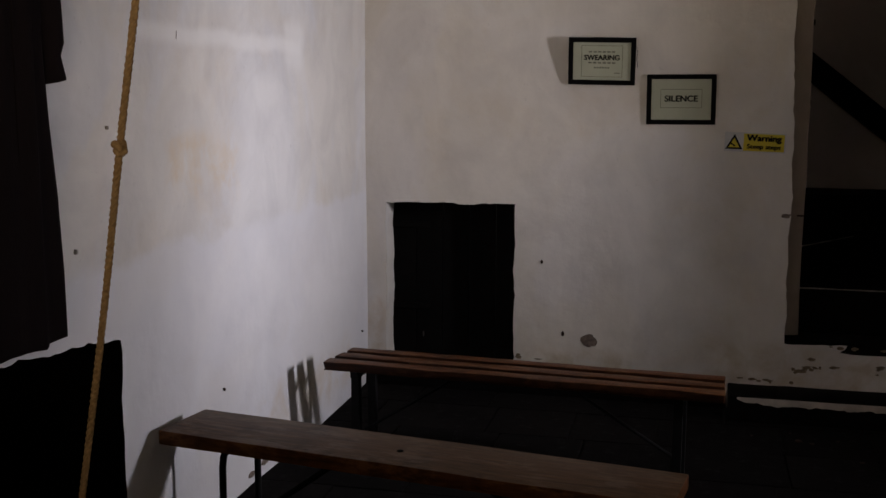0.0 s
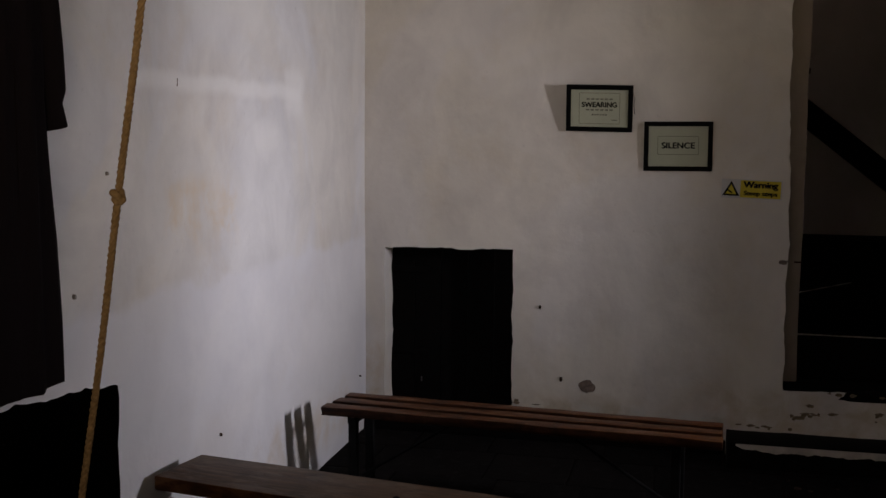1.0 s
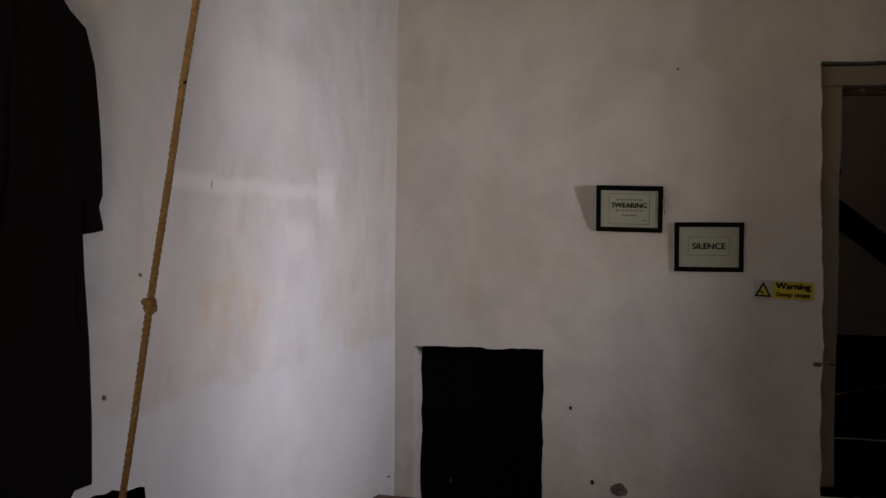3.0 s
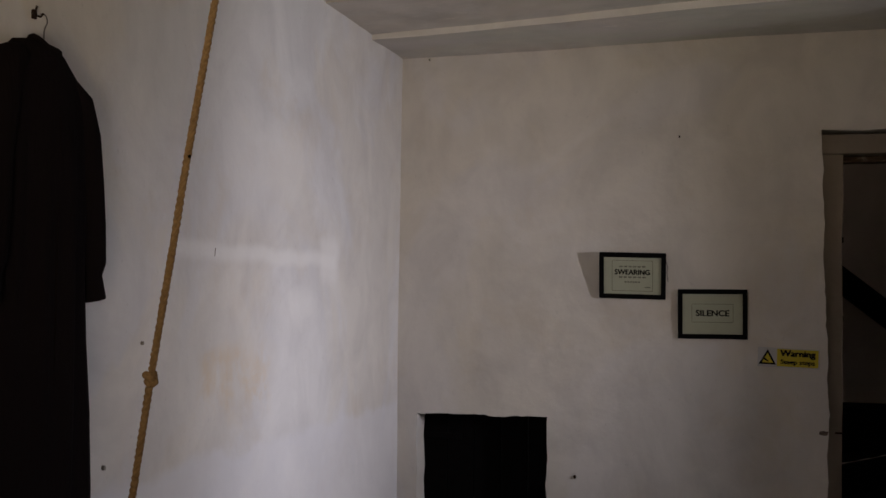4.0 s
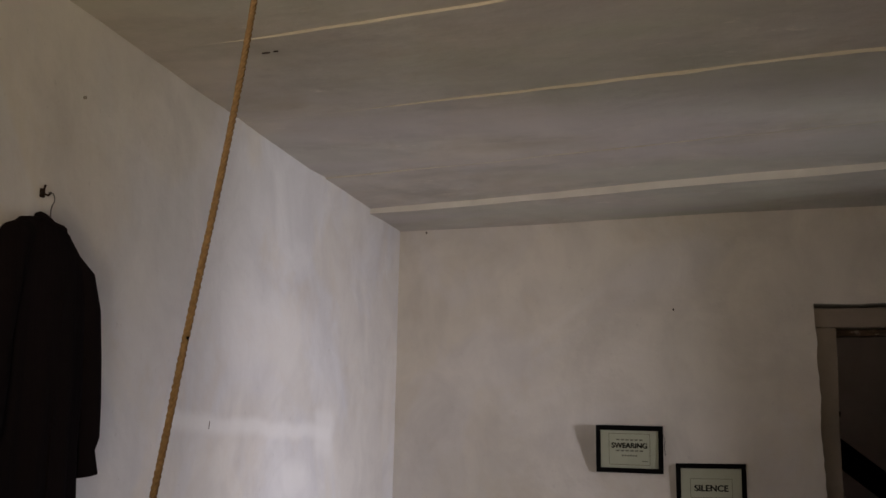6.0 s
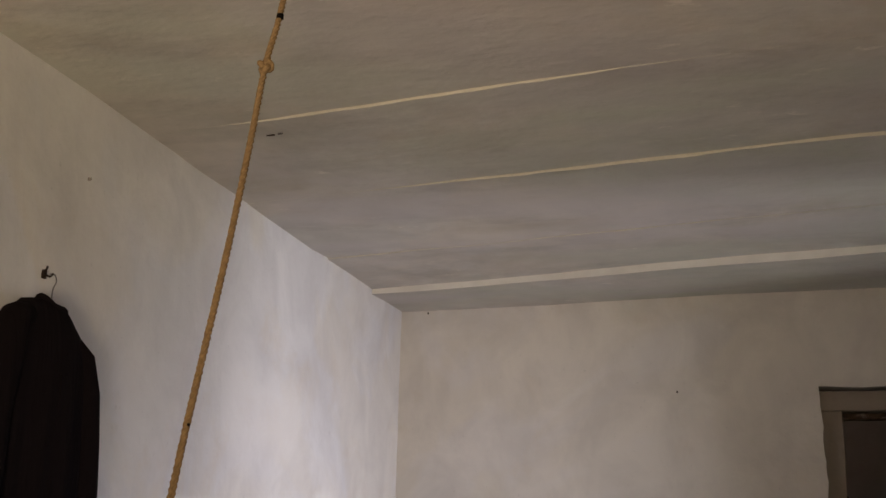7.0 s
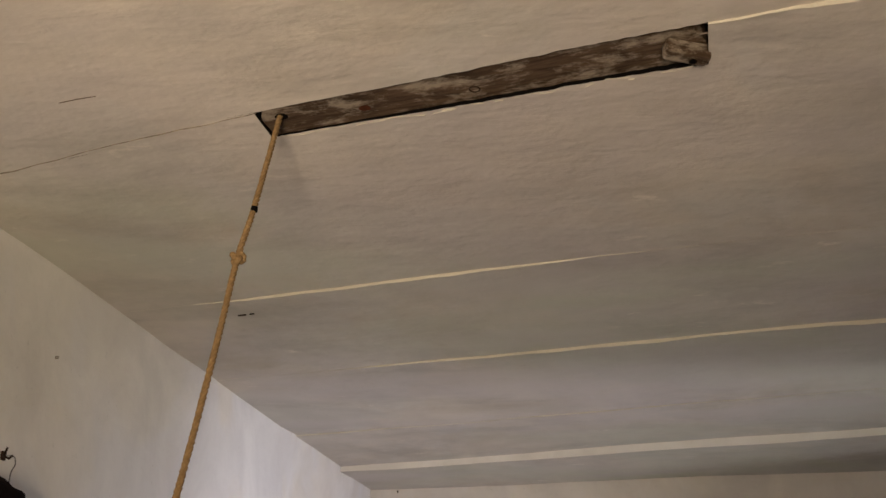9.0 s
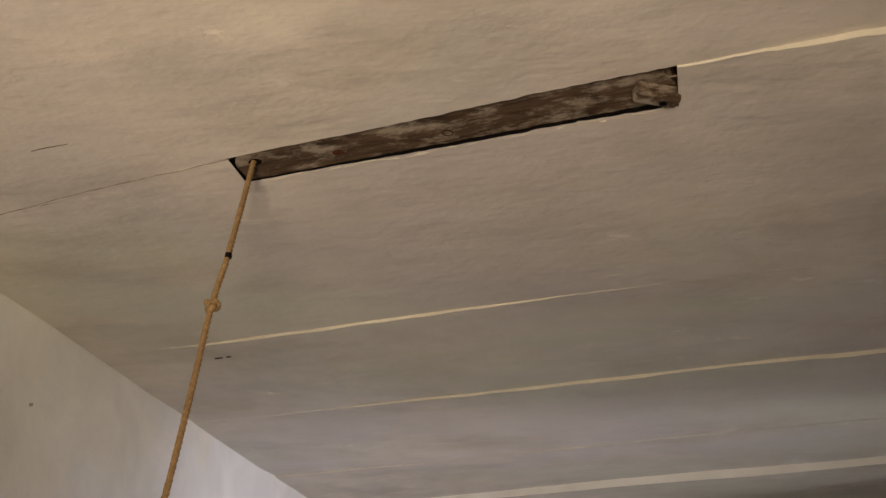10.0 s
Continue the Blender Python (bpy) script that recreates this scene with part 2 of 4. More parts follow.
# ---- building helpers ----
def part(name, bm, material, parent=None, label="", smooth=None):
    """Links a bmesh as one mesh object under a thing."""
    mesh = bpy.data.meshes.new(name)
    bm.to_mesh(mesh)
    bm.free()
    for mat in material if isinstance(material, (list, tuple)) else (material,):
        mesh.materials.append(mat)
    if smooth is not None:
        mesh.shade_smooth()
        mesh.set_sharp_from_angle(angle=radians(smooth))
    ob = new(name, mesh)
    ob.parent = parent
    if label:
        ob["label"] = label
    return ob


def thing(name, at=(0, 0, 0), turn=0, **tags):
    ob = new(name)
    ob.matrix_world = pose(*at, 0, 0, turn)
    return tagged(ob, **tags)


def box(bm, lo, hi, bevel=0.0, rough=0.0, cuts=0):
    """A box between two corners, with worn edges."""
    lo, hi = Vector(lo), Vector(hi)
    made = bmesh.ops.create_cube(bm, size=1, matrix=Matrix.LocRotScale((lo + hi) / 2, None, hi - lo))["verts"]
    edges = list({e for v in made for e in v.link_edges})
    if cuts:
        long = max(range(3), key=lambda n: (hi - lo)[n])
        along = [e for e in edges if abs((e.verts[0].co - e.verts[1].co)[long]) > 1e-4]
        bmesh.ops.subdivide_edges(bm, edges=along, cuts=cuts)
        made = [v for v in bm.verts if v.is_valid and all(lo[n] - 1e-4 <= v.co[n] <= hi[n] + 1e-4 for n in range(3))]
        edges = [e for e in {e for v in made for e in v.link_edges} if len(e.link_faces) == 2 and e.calc_face_angle(0) > 0.5]
    if rough:
        for v in made:
            v.co += Vector(noise.noise_vector(v.co * 9)) * rough
    if bevel:
        bmesh.ops.bevel(bm, geom=edges, offset=bevel, segments=2, affect="EDGES", profile=0.6)
    return bm


def tube(points, radius, sides=8, closed=False, radii=None):
    """A round tube along a line of points."""
    bm = bmesh.new()
    pts = [Vector(p) for p in points]
    rings, side = [], None
    for i, p in enumerate(pts):
        way = (pts[(i + 1) % len(pts)] - pts[i - 1]) if closed else (pts[min(i + 1, len(pts) - 1)] - pts[max(i - 1, 0)])
        way.normalize()
        side = (side - way * side.dot(way)) if side else way.orthogonal()
        side.normalize()
        up = way.cross(side)
        r = radii[i] if radii else radius
        rings.append([bm.verts.new(p + (side * math.cos(a) + up * math.sin(a)) * r) for a in (2 * math.pi * k / sides for k in range(sides))])
    for i in range(len(rings) - (0 if closed else 1)):
        a, b = rings[i], rings[(i + 1) % len(rings)]
        for k in range(sides):
            bm.faces.new((a[k], a[(k + 1) % sides], b[(k + 1) % sides], b[k]))
    if not closed:
        bm.faces.new(rings[0][::-1]), bm.faces.new(rings[-1])
    return bm


def lines(lo, hi, step, stops):
    """Even grid lines from lo to hi that also hit every stop."""
    marks = sorted({lo, hi, *(s for s in stops if lo < s < hi)})
    out = []
    for a, b in zip(marks, marks[1:]):
        n = max(1, round((b - a) / step))
        out += [a + (b - a) * k / n for k in range(n)]
    return out + [hi]


DEPTH = {}


def wall(name, u0, u1, z0, z1, holes, place, thick, materials, uneven=0.012, step=0.07, bulge=None, more=((), ()), lean=(), **tags):
    """A plastered wall with openings: holes are (u0, u1, z0, z1, roughness of the edge, material of the reveal, lift of the top).
    place(u, depth, z) gives the point; depth goes into the wall."""
    us = lines(u0, u1, step, [*(x for h in holes for x in h[:2]), *more[0]])
    zs = lines(z0, z1, step, [*(x for h in holes for x in h[2:4]), *more[1]])
    bm, seed = bmesh.new(), len(name) * 3.7
    front, back = {}, {}

    def depth(u, z):
        soft = min(1.0, min(u - u0, u1 - u) / 0.5, (z1 - z) / 0.2)
        d = uneven * max(soft, 0.2) * (noise.noise((u * 0.9 + seed, z * 0.9, 1)) * 1.3 + noise.noise((u * 3 + seed, z * 3, 5)) * 0.5)
        return d + (bulge(u, z) if bulge else 0.0)

    DEPTH[name] = depth
    for i, u in enumerate(us):
        for j, z in enumerate(zs):
            d = depth(u, z)
            du = dz = 0.0
            for a, b, c, e, rough, _, lift in holes:
                if lift and a <= u <= b + 0.25 and z < e + 0.45:
                    side = (u - a) / (b - a) if u <= b else 1 - (u - b) / 0.25
                    dz += lift * side * (max(z, 0) / e if z <= e else 1 - (z - e) / 0.45)
                if a - 1e-6 <= u <= b + 1e-6 and c - 1e-6 <= z <= e + 1e-6:
                    if min(abs(u - a), abs(u - b)) < 1e-6:
                        du += rough * (noise.noise((z * 5, seed, u)) + 0.7 * noise.noise((z * 21, seed, u)))
                    if min(abs(z - e), abs(z - c)) < 1e-6:
                        dz += rough * (noise.noise((u * 6, seed, z)) + 0.7 * noise.noise((u * 23, seed, z)))
            for at, slope, foot in lean:
                if abs(u - at) < 1e-6:
                    du += slope * max(0.0, z - foot)
            front[i, j] = bm.verts.new(place(u + du, d, z + dz))
            back[i, j] = bm.verts.new(place(u + du, thick, z + dz))
    count = {}
    for i in range(len(us) - 1):
        for j in range(len(zs) - 1):
            u, z = (us[i] + us[i + 1]) / 2, (zs[j] + zs[j + 1]) / 2
            if any(h[0] < u < h[1] and h[2] < z < h[3] for h in holes):
                continue
            ring = [(i, j), (i + 1, j), (i + 1, j + 1), (i, j + 1)]
            bm.faces.new([front[k] for k in ring])
            bm.faces.new([back[k] for k in ring[::-1]])
            for a, b in zip(ring, ring[1:] + ring[:1]):
                key = tuple(sorted((a, b)))
                count[key] = None if key in count else (a, b)
    for pair in count.values():
        if pair:
            a, b = pair
            f = bm.faces.new((front[b], front[a], back[a], back[b]))
            u, z = (us[a[0]] + us[b[0]]) / 2, (zs[a[1]] + zs[b[1]]) / 2
            for h in holes:
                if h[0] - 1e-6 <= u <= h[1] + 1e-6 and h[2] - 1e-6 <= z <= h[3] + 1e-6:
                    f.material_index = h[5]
    for v in [v for v in bm.verts if not v.link_faces]:
        bm.verts.remove(v)
    bmesh.ops.recalc_face_normals(bm, faces=bm.faces)
    ob = part(name, bm, materials, None, "", 40)
    return tagged(ob, kind="structure", **tags)


# ---- large structure ----
EAST, SOUTH, TOP = 4.35, -7.3, 3.3
north = wall("wall_north", -0.4, EAST + 0.4, -0.1, TOP, [(0.116, 0.858, 0.06, 1.06, 0.012, 0, 0.008), (2.315, 3.2, 0.362, 2.615, 0.012, 0, 0)],
             lambda u, d, z: (u, d, z), 0.24, [NORTH_PLASTER], 0.011, lean=[(2.315, -0.022, 1.0)], more=([0.116 + 0.03 * k for k in range(1, 24)] + [2.315 + 0.04 * k for k in range(1, 18)], [0.06 + 0.035 * k for k in range(1, 72)]), label="uneven whitewashed plaster wall, chipped near the floor", category="wall")
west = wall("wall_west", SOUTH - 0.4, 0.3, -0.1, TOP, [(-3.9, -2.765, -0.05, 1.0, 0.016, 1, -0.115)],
            lambda u, d, z: (-d, u, z), 0.5, [WEST_PLASTER, HOLLOW_BLACK], 0.014, more=([-3.9 + 0.03 * k for k in range(1, 38)], [0.045 * k for k in range(1, 22)]), bulge=lambda u, z: -0.022 * min(1, max(0, (u + 1.4) / 0.06)) * min(1, max(0, (z - 2.86) / 0.2)) * min(1, max(0, -u / 0.4)), label="whitewashed plaster wall with stains and a black recess", category="wall")
east = wall("wall_east", SOUTH - 0.4, 0.3, -0.1, TOP, [(-2.6, -1.406, 1.42, 2.15, 0.0, 0, 0)],
            lambda u, d, z: (EAST + d, u, z), 0.12, [PLASTER], 0.012, 0.1, label="whitewashed plaster wall with a slit window", category="wall")
# Unseen wall; its dark brown keeps bounce off south-facing surfaces.
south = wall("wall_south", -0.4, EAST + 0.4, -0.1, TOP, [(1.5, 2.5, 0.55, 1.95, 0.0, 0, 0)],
             lambda u, d, z: (u, SOUTH - d, z), 0.7, [STAIRWELL], 0.012, 0.12, label="unseen brown plaster wall, darkened to cut bounce, with an added window", category="wall")


def splay(a, b, lo, hi, c, d, lo2, hi2, x0, x1):
    """The splayed embrasure behind a slit window, from the room's face to the slit."""
    bm = bmesh.new()
    near = [bm.verts.new((x0, y, z)) for y, z in ((a, lo), (b, lo), (b, hi), (a, hi))]
    far = [bm.verts.new((x1, y, z)) for y, z in ((c, lo2), (d, lo2), (d, hi2), (c, hi2))]
    rim = [bm.verts.new((x0, y, z)) for y, z in ((a - 0.3, lo - 0.3), (b + 0.3, lo - 0.3), (b + 0.3, hi + 0.3), (a - 0.3, hi + 0.3))]
    out = [bm.verts.new((x1, y, z)) for y, z in ((a - 0.3, lo - 0.3), (b + 0.3, lo - 0.3), (b + 0.3, hi + 0.3), (a - 0.3, hi + 0.3))]
    for k in range(4):
        n = (k + 1) % 4
        bm.faces.new((near[k], near[n], far[n], far[k]))
        bm.faces.new((rim[k], rim[n], near[n], near[k]))
        bm.faces.new((out[k], out[n], rim[n], rim[k]))
        bm.faces.new((far[k], far[n], out[n], out[k]))
    bmesh.ops.recalc_face_normals(bm, faces=bm.faces)
    return bm


window_1 = tagged(thing("window_1"), "narrow slit window in a splayed plaster embrasure", "window", kind="structure")
# Unseen embrasure, coloured dark so that it throws little light back.
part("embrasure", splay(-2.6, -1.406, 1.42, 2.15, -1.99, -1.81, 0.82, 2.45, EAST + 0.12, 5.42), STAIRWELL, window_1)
# Unseen block added to keep light off the west wall's upper southern part.
stone = bmesh.new()
ends = [[stone.verts.new((x, y, z)) for y, z in ((-2.59, 2.11), (-1.935, 2.14), (-1.935, 1.85), (-2.35, 1.44))] for x in (EAST + 0.125, EAST + 0.3)]
stone.faces.new(ends[0]), stone.faces.new(ends[1][::-1])
for k in range(4):
    stone.faces.new((ends[0][k], ends[1][k], ends[1][(k + 1) % 4], ends[0][(k + 1) % 4]))
bmesh.ops.recalc_face_normals(stone, faces=stone.faces)
part("jamb_stone", stone, STAIRWELL, window_1, "unseen added block cutting light to the upper west wall")
# Second added block, out of view, softly dims the low north-west corner.
stone = bmesh.new()
ends = [[stone.verts.new((x, y, z)) for y, z in ((-1.41, 1.43), (-1.82, 1.43), (-1.6, 1.54), (-1.41, 1.64))] for x in (EAST + 0.125, EAST + 0.3)]
stone.faces.new(ends[0]), stone.faces.new(ends[1][::-1])
for k in range(4):
    stone.faces.new((ends[0][k], ends[1][k], ends[1][(k + 1) % 4], ends[0][(k + 1) % 4]))
bmesh.ops.recalc_face_normals(stone, faces=stone.faces)
part("sill_stone", stone, STAIRWELL, window_1, "unseen added block dimming the low north corner")
part("pane", box(bmesh.new(), (5.43, -2.05, 0.8), (5.436, -1.75, 2.64)), GLASS, window_1).visible_shadow = False
# Out-of-view window, added to hold the south fill lamp.
window_2 = tagged(thing("window_2"), "unseen added window, plain glazed in a deep plaster reveal", "window", kind="structure")
part("pane", box(bmesh.new(), (1.5, -8.05, 0.55), (2.5, -8.044, 1.95)), GLASS, window_2).visible_shadow = False
for x in (1.5, 1.97, 2.44):
    part("window_bar", box(bmesh.new(), (x, -8.04, 0.55), (x + 0.06, -8.005, 1.95), 0.004), JAMB_PAINT, window_2)


def ceiling_lip(x, v):
    """How far the plaster steps down at each board's edge, and where: a list of (line, drop)."""
    wave = 0.75 + 0.5 * noise.noise((x * 2.3, v, 3)) + 0.3 * noise.noise((x * 9, v, 8))
    if v == -0.6:
        return 0.05 * (0.75 + 0.1 * x) * (0.8 + 0.25 * noise.noise((x * 1.7, v, 3)))
    if v == -1.27:
        return 0.006 * wave
    if v == -2.16:
        return (0.0015 + 0.013 * min(1, max(0, (x - 0.4) / 0.9))) * wave
    if v == -2.93:
        return (0.001 + 0.0105 * min(1, max(0, (x - 0.25) / 0.3)) * min(1, max(0, (1.75 - x) / 0.5))) * wave
    return (0.0006 + 0.007 * min(1, max(0, (x - 1.86) / 0.06)) + 0.011 * min(1, max(0, (x - 1.95) / 0.3))) * wave


def ceiling():
    """Plastered boards: each strip sags a little below the one before it, with a lip along the joint, and a slot for the rope guide."""
    joints = (-0.6, -1.27, -2.16, -2.93, -3.955)
    slot = (0.95, 1.915, -3.955, -3.845)
    us = lines(-0.3, EAST + 0.3, 0.07, [slot[0], slot[1], 0.35, 1.5, *(slot[0] + 0.016 * k for k in range(1, 60)), *(1.93 + 0.018 * k for k in range(60))])
    vs = lines(SOUTH - 0.3, 0.3, 0.07, [*joints, slot[2], slot[3]])
    rows = []
    for v in vs:
        rows += [(v, 0), (v, 1)] if v in joints else [(v, 0)]
    bm, at = bmesh.new(), {}
    for i, u in enumerate(us):
        for j, (v, side) in enumerate(rows):
            below = max((q for q in joints if q < v or (q == v and side)), default=None)
            above = min((q for q in joints if q > v or (q == v and not side)), default=None)
            d = 0.0
            if below is not None:
                d = -ceiling_lip(u, below) * max(0.0, 1 - (v - below) / 0.55)
            y = v - 0.155 * u * min(1.0, max(0.0, -v / 0.6))
            if v in joints:
                y += 0.07 * max(0.0, 0.9 - max(u, 0)) / 0.6 if v == -3.955 and u < 0.9 else 0.0
                y -= 0.03 * min(1.0, max(0.0, (u - 0.95) / 0.95)) if v == -3.955 else 0.0
                y += (0.007 * noise.noise((u * 11, v, 0)) + 0.004 * noise.noise((u * 37, v, 1)) if u > 1.93 else 0.0) if v == -3.955 else 0.008 * noise.noise((u * 4, v, 0)) + 0.012 * noise.noise((u * 1.2, v, 4))
            if v in slot[2:] and slot[0] - 0.01 < u < slot[1] + 0.01:
                y += 0.004 * noise.noise((u * 26, v, 1)) + 0.003 * noise.noise((u * 61, v, 2))
            z = 3.078 + max(u, 0) * (0.02 + 0.009 * max(y, -4.5)) + d + 0.007 * noise.noise((u * 0.8, y * 0.8, 9)) + 0.003 * noise.noise((u * 3, y * 3, 2))
            at[i, j] = bm.verts.new((u, y, z))
    for i in range(len(us) - 1):
        for j in range(len(rows) - 1):
            if slot[0] - 1e-6 <= us[i] and us[i + 1] <= slot[1] + 1e-6 and slot[2] - 1e-6 <= rows[j][0] and rows[j + 1][0] <= slot[3] + 1e-6:
                continue
            bm.faces.new((at[i, j], at[i, j + 1], at[i + 1, j + 1], at[i + 1, j]))
    bm.normal_update()
    # Steep lip faces take the paler tones, so they look lit.
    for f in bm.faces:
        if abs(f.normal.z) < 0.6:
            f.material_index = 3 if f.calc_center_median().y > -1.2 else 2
    rim = [e for e in bm.edges if len(e.link_faces) == 1]
    up = bmesh.ops.extrude_edge_only(bm, edges=rim)["geom"]
    for v in (g for g in up if isinstance(g, bmesh.types.BMVert)):
        v.co.z = 3.35
    bm.normal_update()
    # Slot walls are coloured black to put the slot's shade into them.
    for f in bm.faces:
        c = f.calc_center_median()
        if abs(f.normal.z) < 0.5 and 0.9 < c.x < 1.95 and -4.3 < c.y < -3.95 and c.z > 3.06:
            f.material_index = 1
    for v in [v for v in bm.verts if not v.link_faces]:
        bm.verts.remove(v)
    return part("ceiling", bm, [CEILING, HOLLOW_BLACK, LIT_LIP_PALE, LIT_LIP_WHITE], None, "", 35)


tagged(ceiling(), "stained plaster ceiling with stepped board joints", "ceiling", kind="structure")
roof = part("ceiling_deck", box(bmesh.new(), (-0.6, SOUTH - 0.6, 3.36), (EAST + 0.6, 0.6, 3.5)), BOARD_WOOD)
tagged(roof, "boarded deck above the plaster ceiling", "ceiling", kind="structure")

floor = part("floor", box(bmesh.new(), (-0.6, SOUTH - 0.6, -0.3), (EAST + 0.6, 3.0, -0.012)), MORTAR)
tagged(floor, "dark worn flagstone floor", "floor", kind="structure")

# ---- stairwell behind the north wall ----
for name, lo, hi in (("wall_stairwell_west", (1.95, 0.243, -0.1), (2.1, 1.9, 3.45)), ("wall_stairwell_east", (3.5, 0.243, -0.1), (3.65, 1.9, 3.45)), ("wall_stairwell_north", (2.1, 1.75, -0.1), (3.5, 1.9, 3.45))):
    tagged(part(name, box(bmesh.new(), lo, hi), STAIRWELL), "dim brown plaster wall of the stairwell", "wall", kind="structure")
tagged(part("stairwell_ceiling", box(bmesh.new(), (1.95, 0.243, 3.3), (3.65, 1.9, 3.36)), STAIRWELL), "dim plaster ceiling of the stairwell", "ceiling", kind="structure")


def winder(points, z0, z1):
    """A winder step: an outline in plan, raised from z0 to z1."""
    bm = bmesh.new()
    low = [bm.verts.new((x, y, z0)) for x, y in points]
    top = [bm.verts.new((x, y, z1)) for x, y in points]
    bm.faces.new(low[::-1]), bm.faces.new(top)
    for k in range(len(points)):
        n = (k + 1) % len(points)
        bm.faces.new((low[k], low[n], top[n], top[k]))
    bmesh.ops.recalc_face_normals(bm, faces=bm.faces)
    return bm


def nosing(a, b, z, r=0.006):
    n = 14
    pts = [Vector(a).lerp(Vector(b), k / n) for k in range(n + 1)]
    return tube([(p.x, p.y + 0.006 * noise.noise((k * 0.7, z, 0)), z + 0.005 * noise.noise((k * 0.9, z, 7))) for k, p in enumerate(pts)], r, 5,
                radii=[r * (0.55 + 0.8 * abs(noise.noise((k * 1.3, z, 2)))) for k in range(n + 1)])


stairs = tagged(thing("staircase"), "steep winding black steps with worn edges paled as if lit", "staircase", kind="structure")
for outline, z0, z1, a, b in (
    ([(2.1, 0.26), (3.5, 0.26), (3.5, 1.74), (2.1, 1.74)], 0.0, 0.345, None, None),
    ([(2.1, 0.4), (3.5, 0.4), (3.5, 1.74), (2.1, 1.74)], 0.345, 0.6, (2.3, 0.4), (3.5, 0.4)),
    ([(2.1, 0.46), (2.44, 0.69), (3.1, 1.74), (2.1, 1.74)], 0.6, 0.785, (2.38, 0.66), (2.94, 1.5)),
    ([(2.1, 1.3), (3.5, 1.3), (3.5, 1.74), (2.1, 1.74)], 0.6, 1.05, None, None),
):
    step = part("step", winder(outline, z0, z1), STEP_PAINT, stairs)
    if a:
        part("nosing", nosing((*a, z1), (*b, z1), z1), NOSING, step, "worn step edge, paled as if lit")

rail = part("stair_string", winder([(2.3, 1.7), (3.45, 1.7), (3.45, 1.745), (2.3, 1.745)], 0, 0.2), BLACK_PAINT)
for v in rail.data.vertices:
    v.co.z += 1.94 - (v.co.x - 2.3) * 0.79
tagged(rail, "black sloping timber board on the stairwell wall", "handrail")

# ---- stair doorway ----
door_1 = tagged(thing("door_1"), "open doorway in a worn grey-brown frame", "doorway", kind="structure")


def worn_bar(lo, hi, cuts, wear=0.006):
    bm = box(bmesh.new(), lo, hi, 0.008, 0, cuts)
    for v in bm.verts:
        v.co += Vector(noise.noise_vector((v.co.x * 7, v.co.y * 7, v.co.z * 4))) * wear
    return bm


part("jamb", worn_bar((2.27, 0.045, 0.4), (2.387, 0.2, 2.49), 34, 0.008), JAMB_PAINT, door_1, smooth=40)
part("jamb", worn_bar((3.13, 0.045, 0.4), (3.25, 0.2, 2.49), 34), JAMB_PAINT, door_1, smooth=40)
part("head", worn_bar((2.27, 0.04, 2.492), (3.25, 0.2, 2.595), 20, 0.004), JAMB_PAINT, door_1, smooth=40)
part("door_stop", worn_bar((2.387, 0.12, 2.455), (3.13, 0.2, 2.49), 10, 0.003), BOARD_WOOD, door_1, "bare dark wooden stop")
part("threshold", worn_bar((2.3, 0.004, 0.32), (3.22, 0.24, 0.380), 16, 0.003), STEP_PAINT, door_1)
for z in (2.03, 1.62):
    part("hinge_pin", box(bmesh.new(), (2.383, 0.06, z), (2.393, 0.075, z + 0.03), 0.002), IRON, door_1)
part("latch_plate", box(bmesh.new(), (2.35, 0.038, 1.042), (2.39, 0.046, 1.05), 0.001), RUST, door_1)

# ---- low black door in the north wall ----
door_2 = tagged(thing("door_2"), "small black plank door set deep in the wall", "door", kind="structure")
for k in range(5):
    x = 0.1 + 0.156 * k
    part("plank", box(bmesh.new(), (x, 0.165, 0.03), (x + 0.152, 0.195, 1.1), 0.004), BLACK_PAINT, door_2)
for z in (0.9, 0.42):
    part("hinge", box(bmesh.new(), (0.118, 0.15, z), (0.34, 0.166, z + 0.035), 0.003), BLACK_PAINT, door_2)
part("latch", box(bmesh.new(), (0.295, 0.15, 0.255), (0.301, 0.166, 0.285), 0.002), WIRE, door_2, "small bright metal latch")

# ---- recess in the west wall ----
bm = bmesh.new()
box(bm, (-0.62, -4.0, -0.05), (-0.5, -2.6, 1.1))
recess = part("recess_back", bm, HOLLOW_BLACK, west)

# ---- stone step below the stair doorway ----
def jagged(x0, x1, top, n, low):
    """A strip of old paint whose lower edge has flaked away."""
    bm = bmesh.new()
    rows = []
    for k in range(n + 1):
        x = x0 + (x1 - x0) * k / n
        h = low * (0.8 + 0.15 * (x - x0)) + 0.014 * noise.noise((x * 9, 1, 0)) + 0.011 * noise.noise((x * 31, 2, 0))
        h *= min(1.0, 0.25 + k / 5)
        rows.append([bm.verts.new((x, y, z)) for y, z in ((-0.262, top), (-0.262, top - max(h, 0.006)), (-0.257, top - max(h, 0.006)), (-0.257, top))])
    for a, b in zip(rows, rows[1:]):
        for i in range(4):
            bm.faces.new((a[i], b[i], b[(i + 1) % 4], a[(i + 1) % 4]))
    bmesh.ops.recalc_face_normals(bm, faces=bm.faces)
    return bm


doorstep = tagged(thing("doorstep"), "low black stone step with flaking white edge", "step")
part("stone", worn_bar((2.035, -0.256, -0.012), (3.6, 0.0, 0.132), 30, 0.006), STEP_PAINT, doorstep, smooth=40)
part("painted_edge", jagged(2.075, 3.6, 0.126, 90, 0.04), WHITE_PAINT, doorstep, "flaking white painted edge")

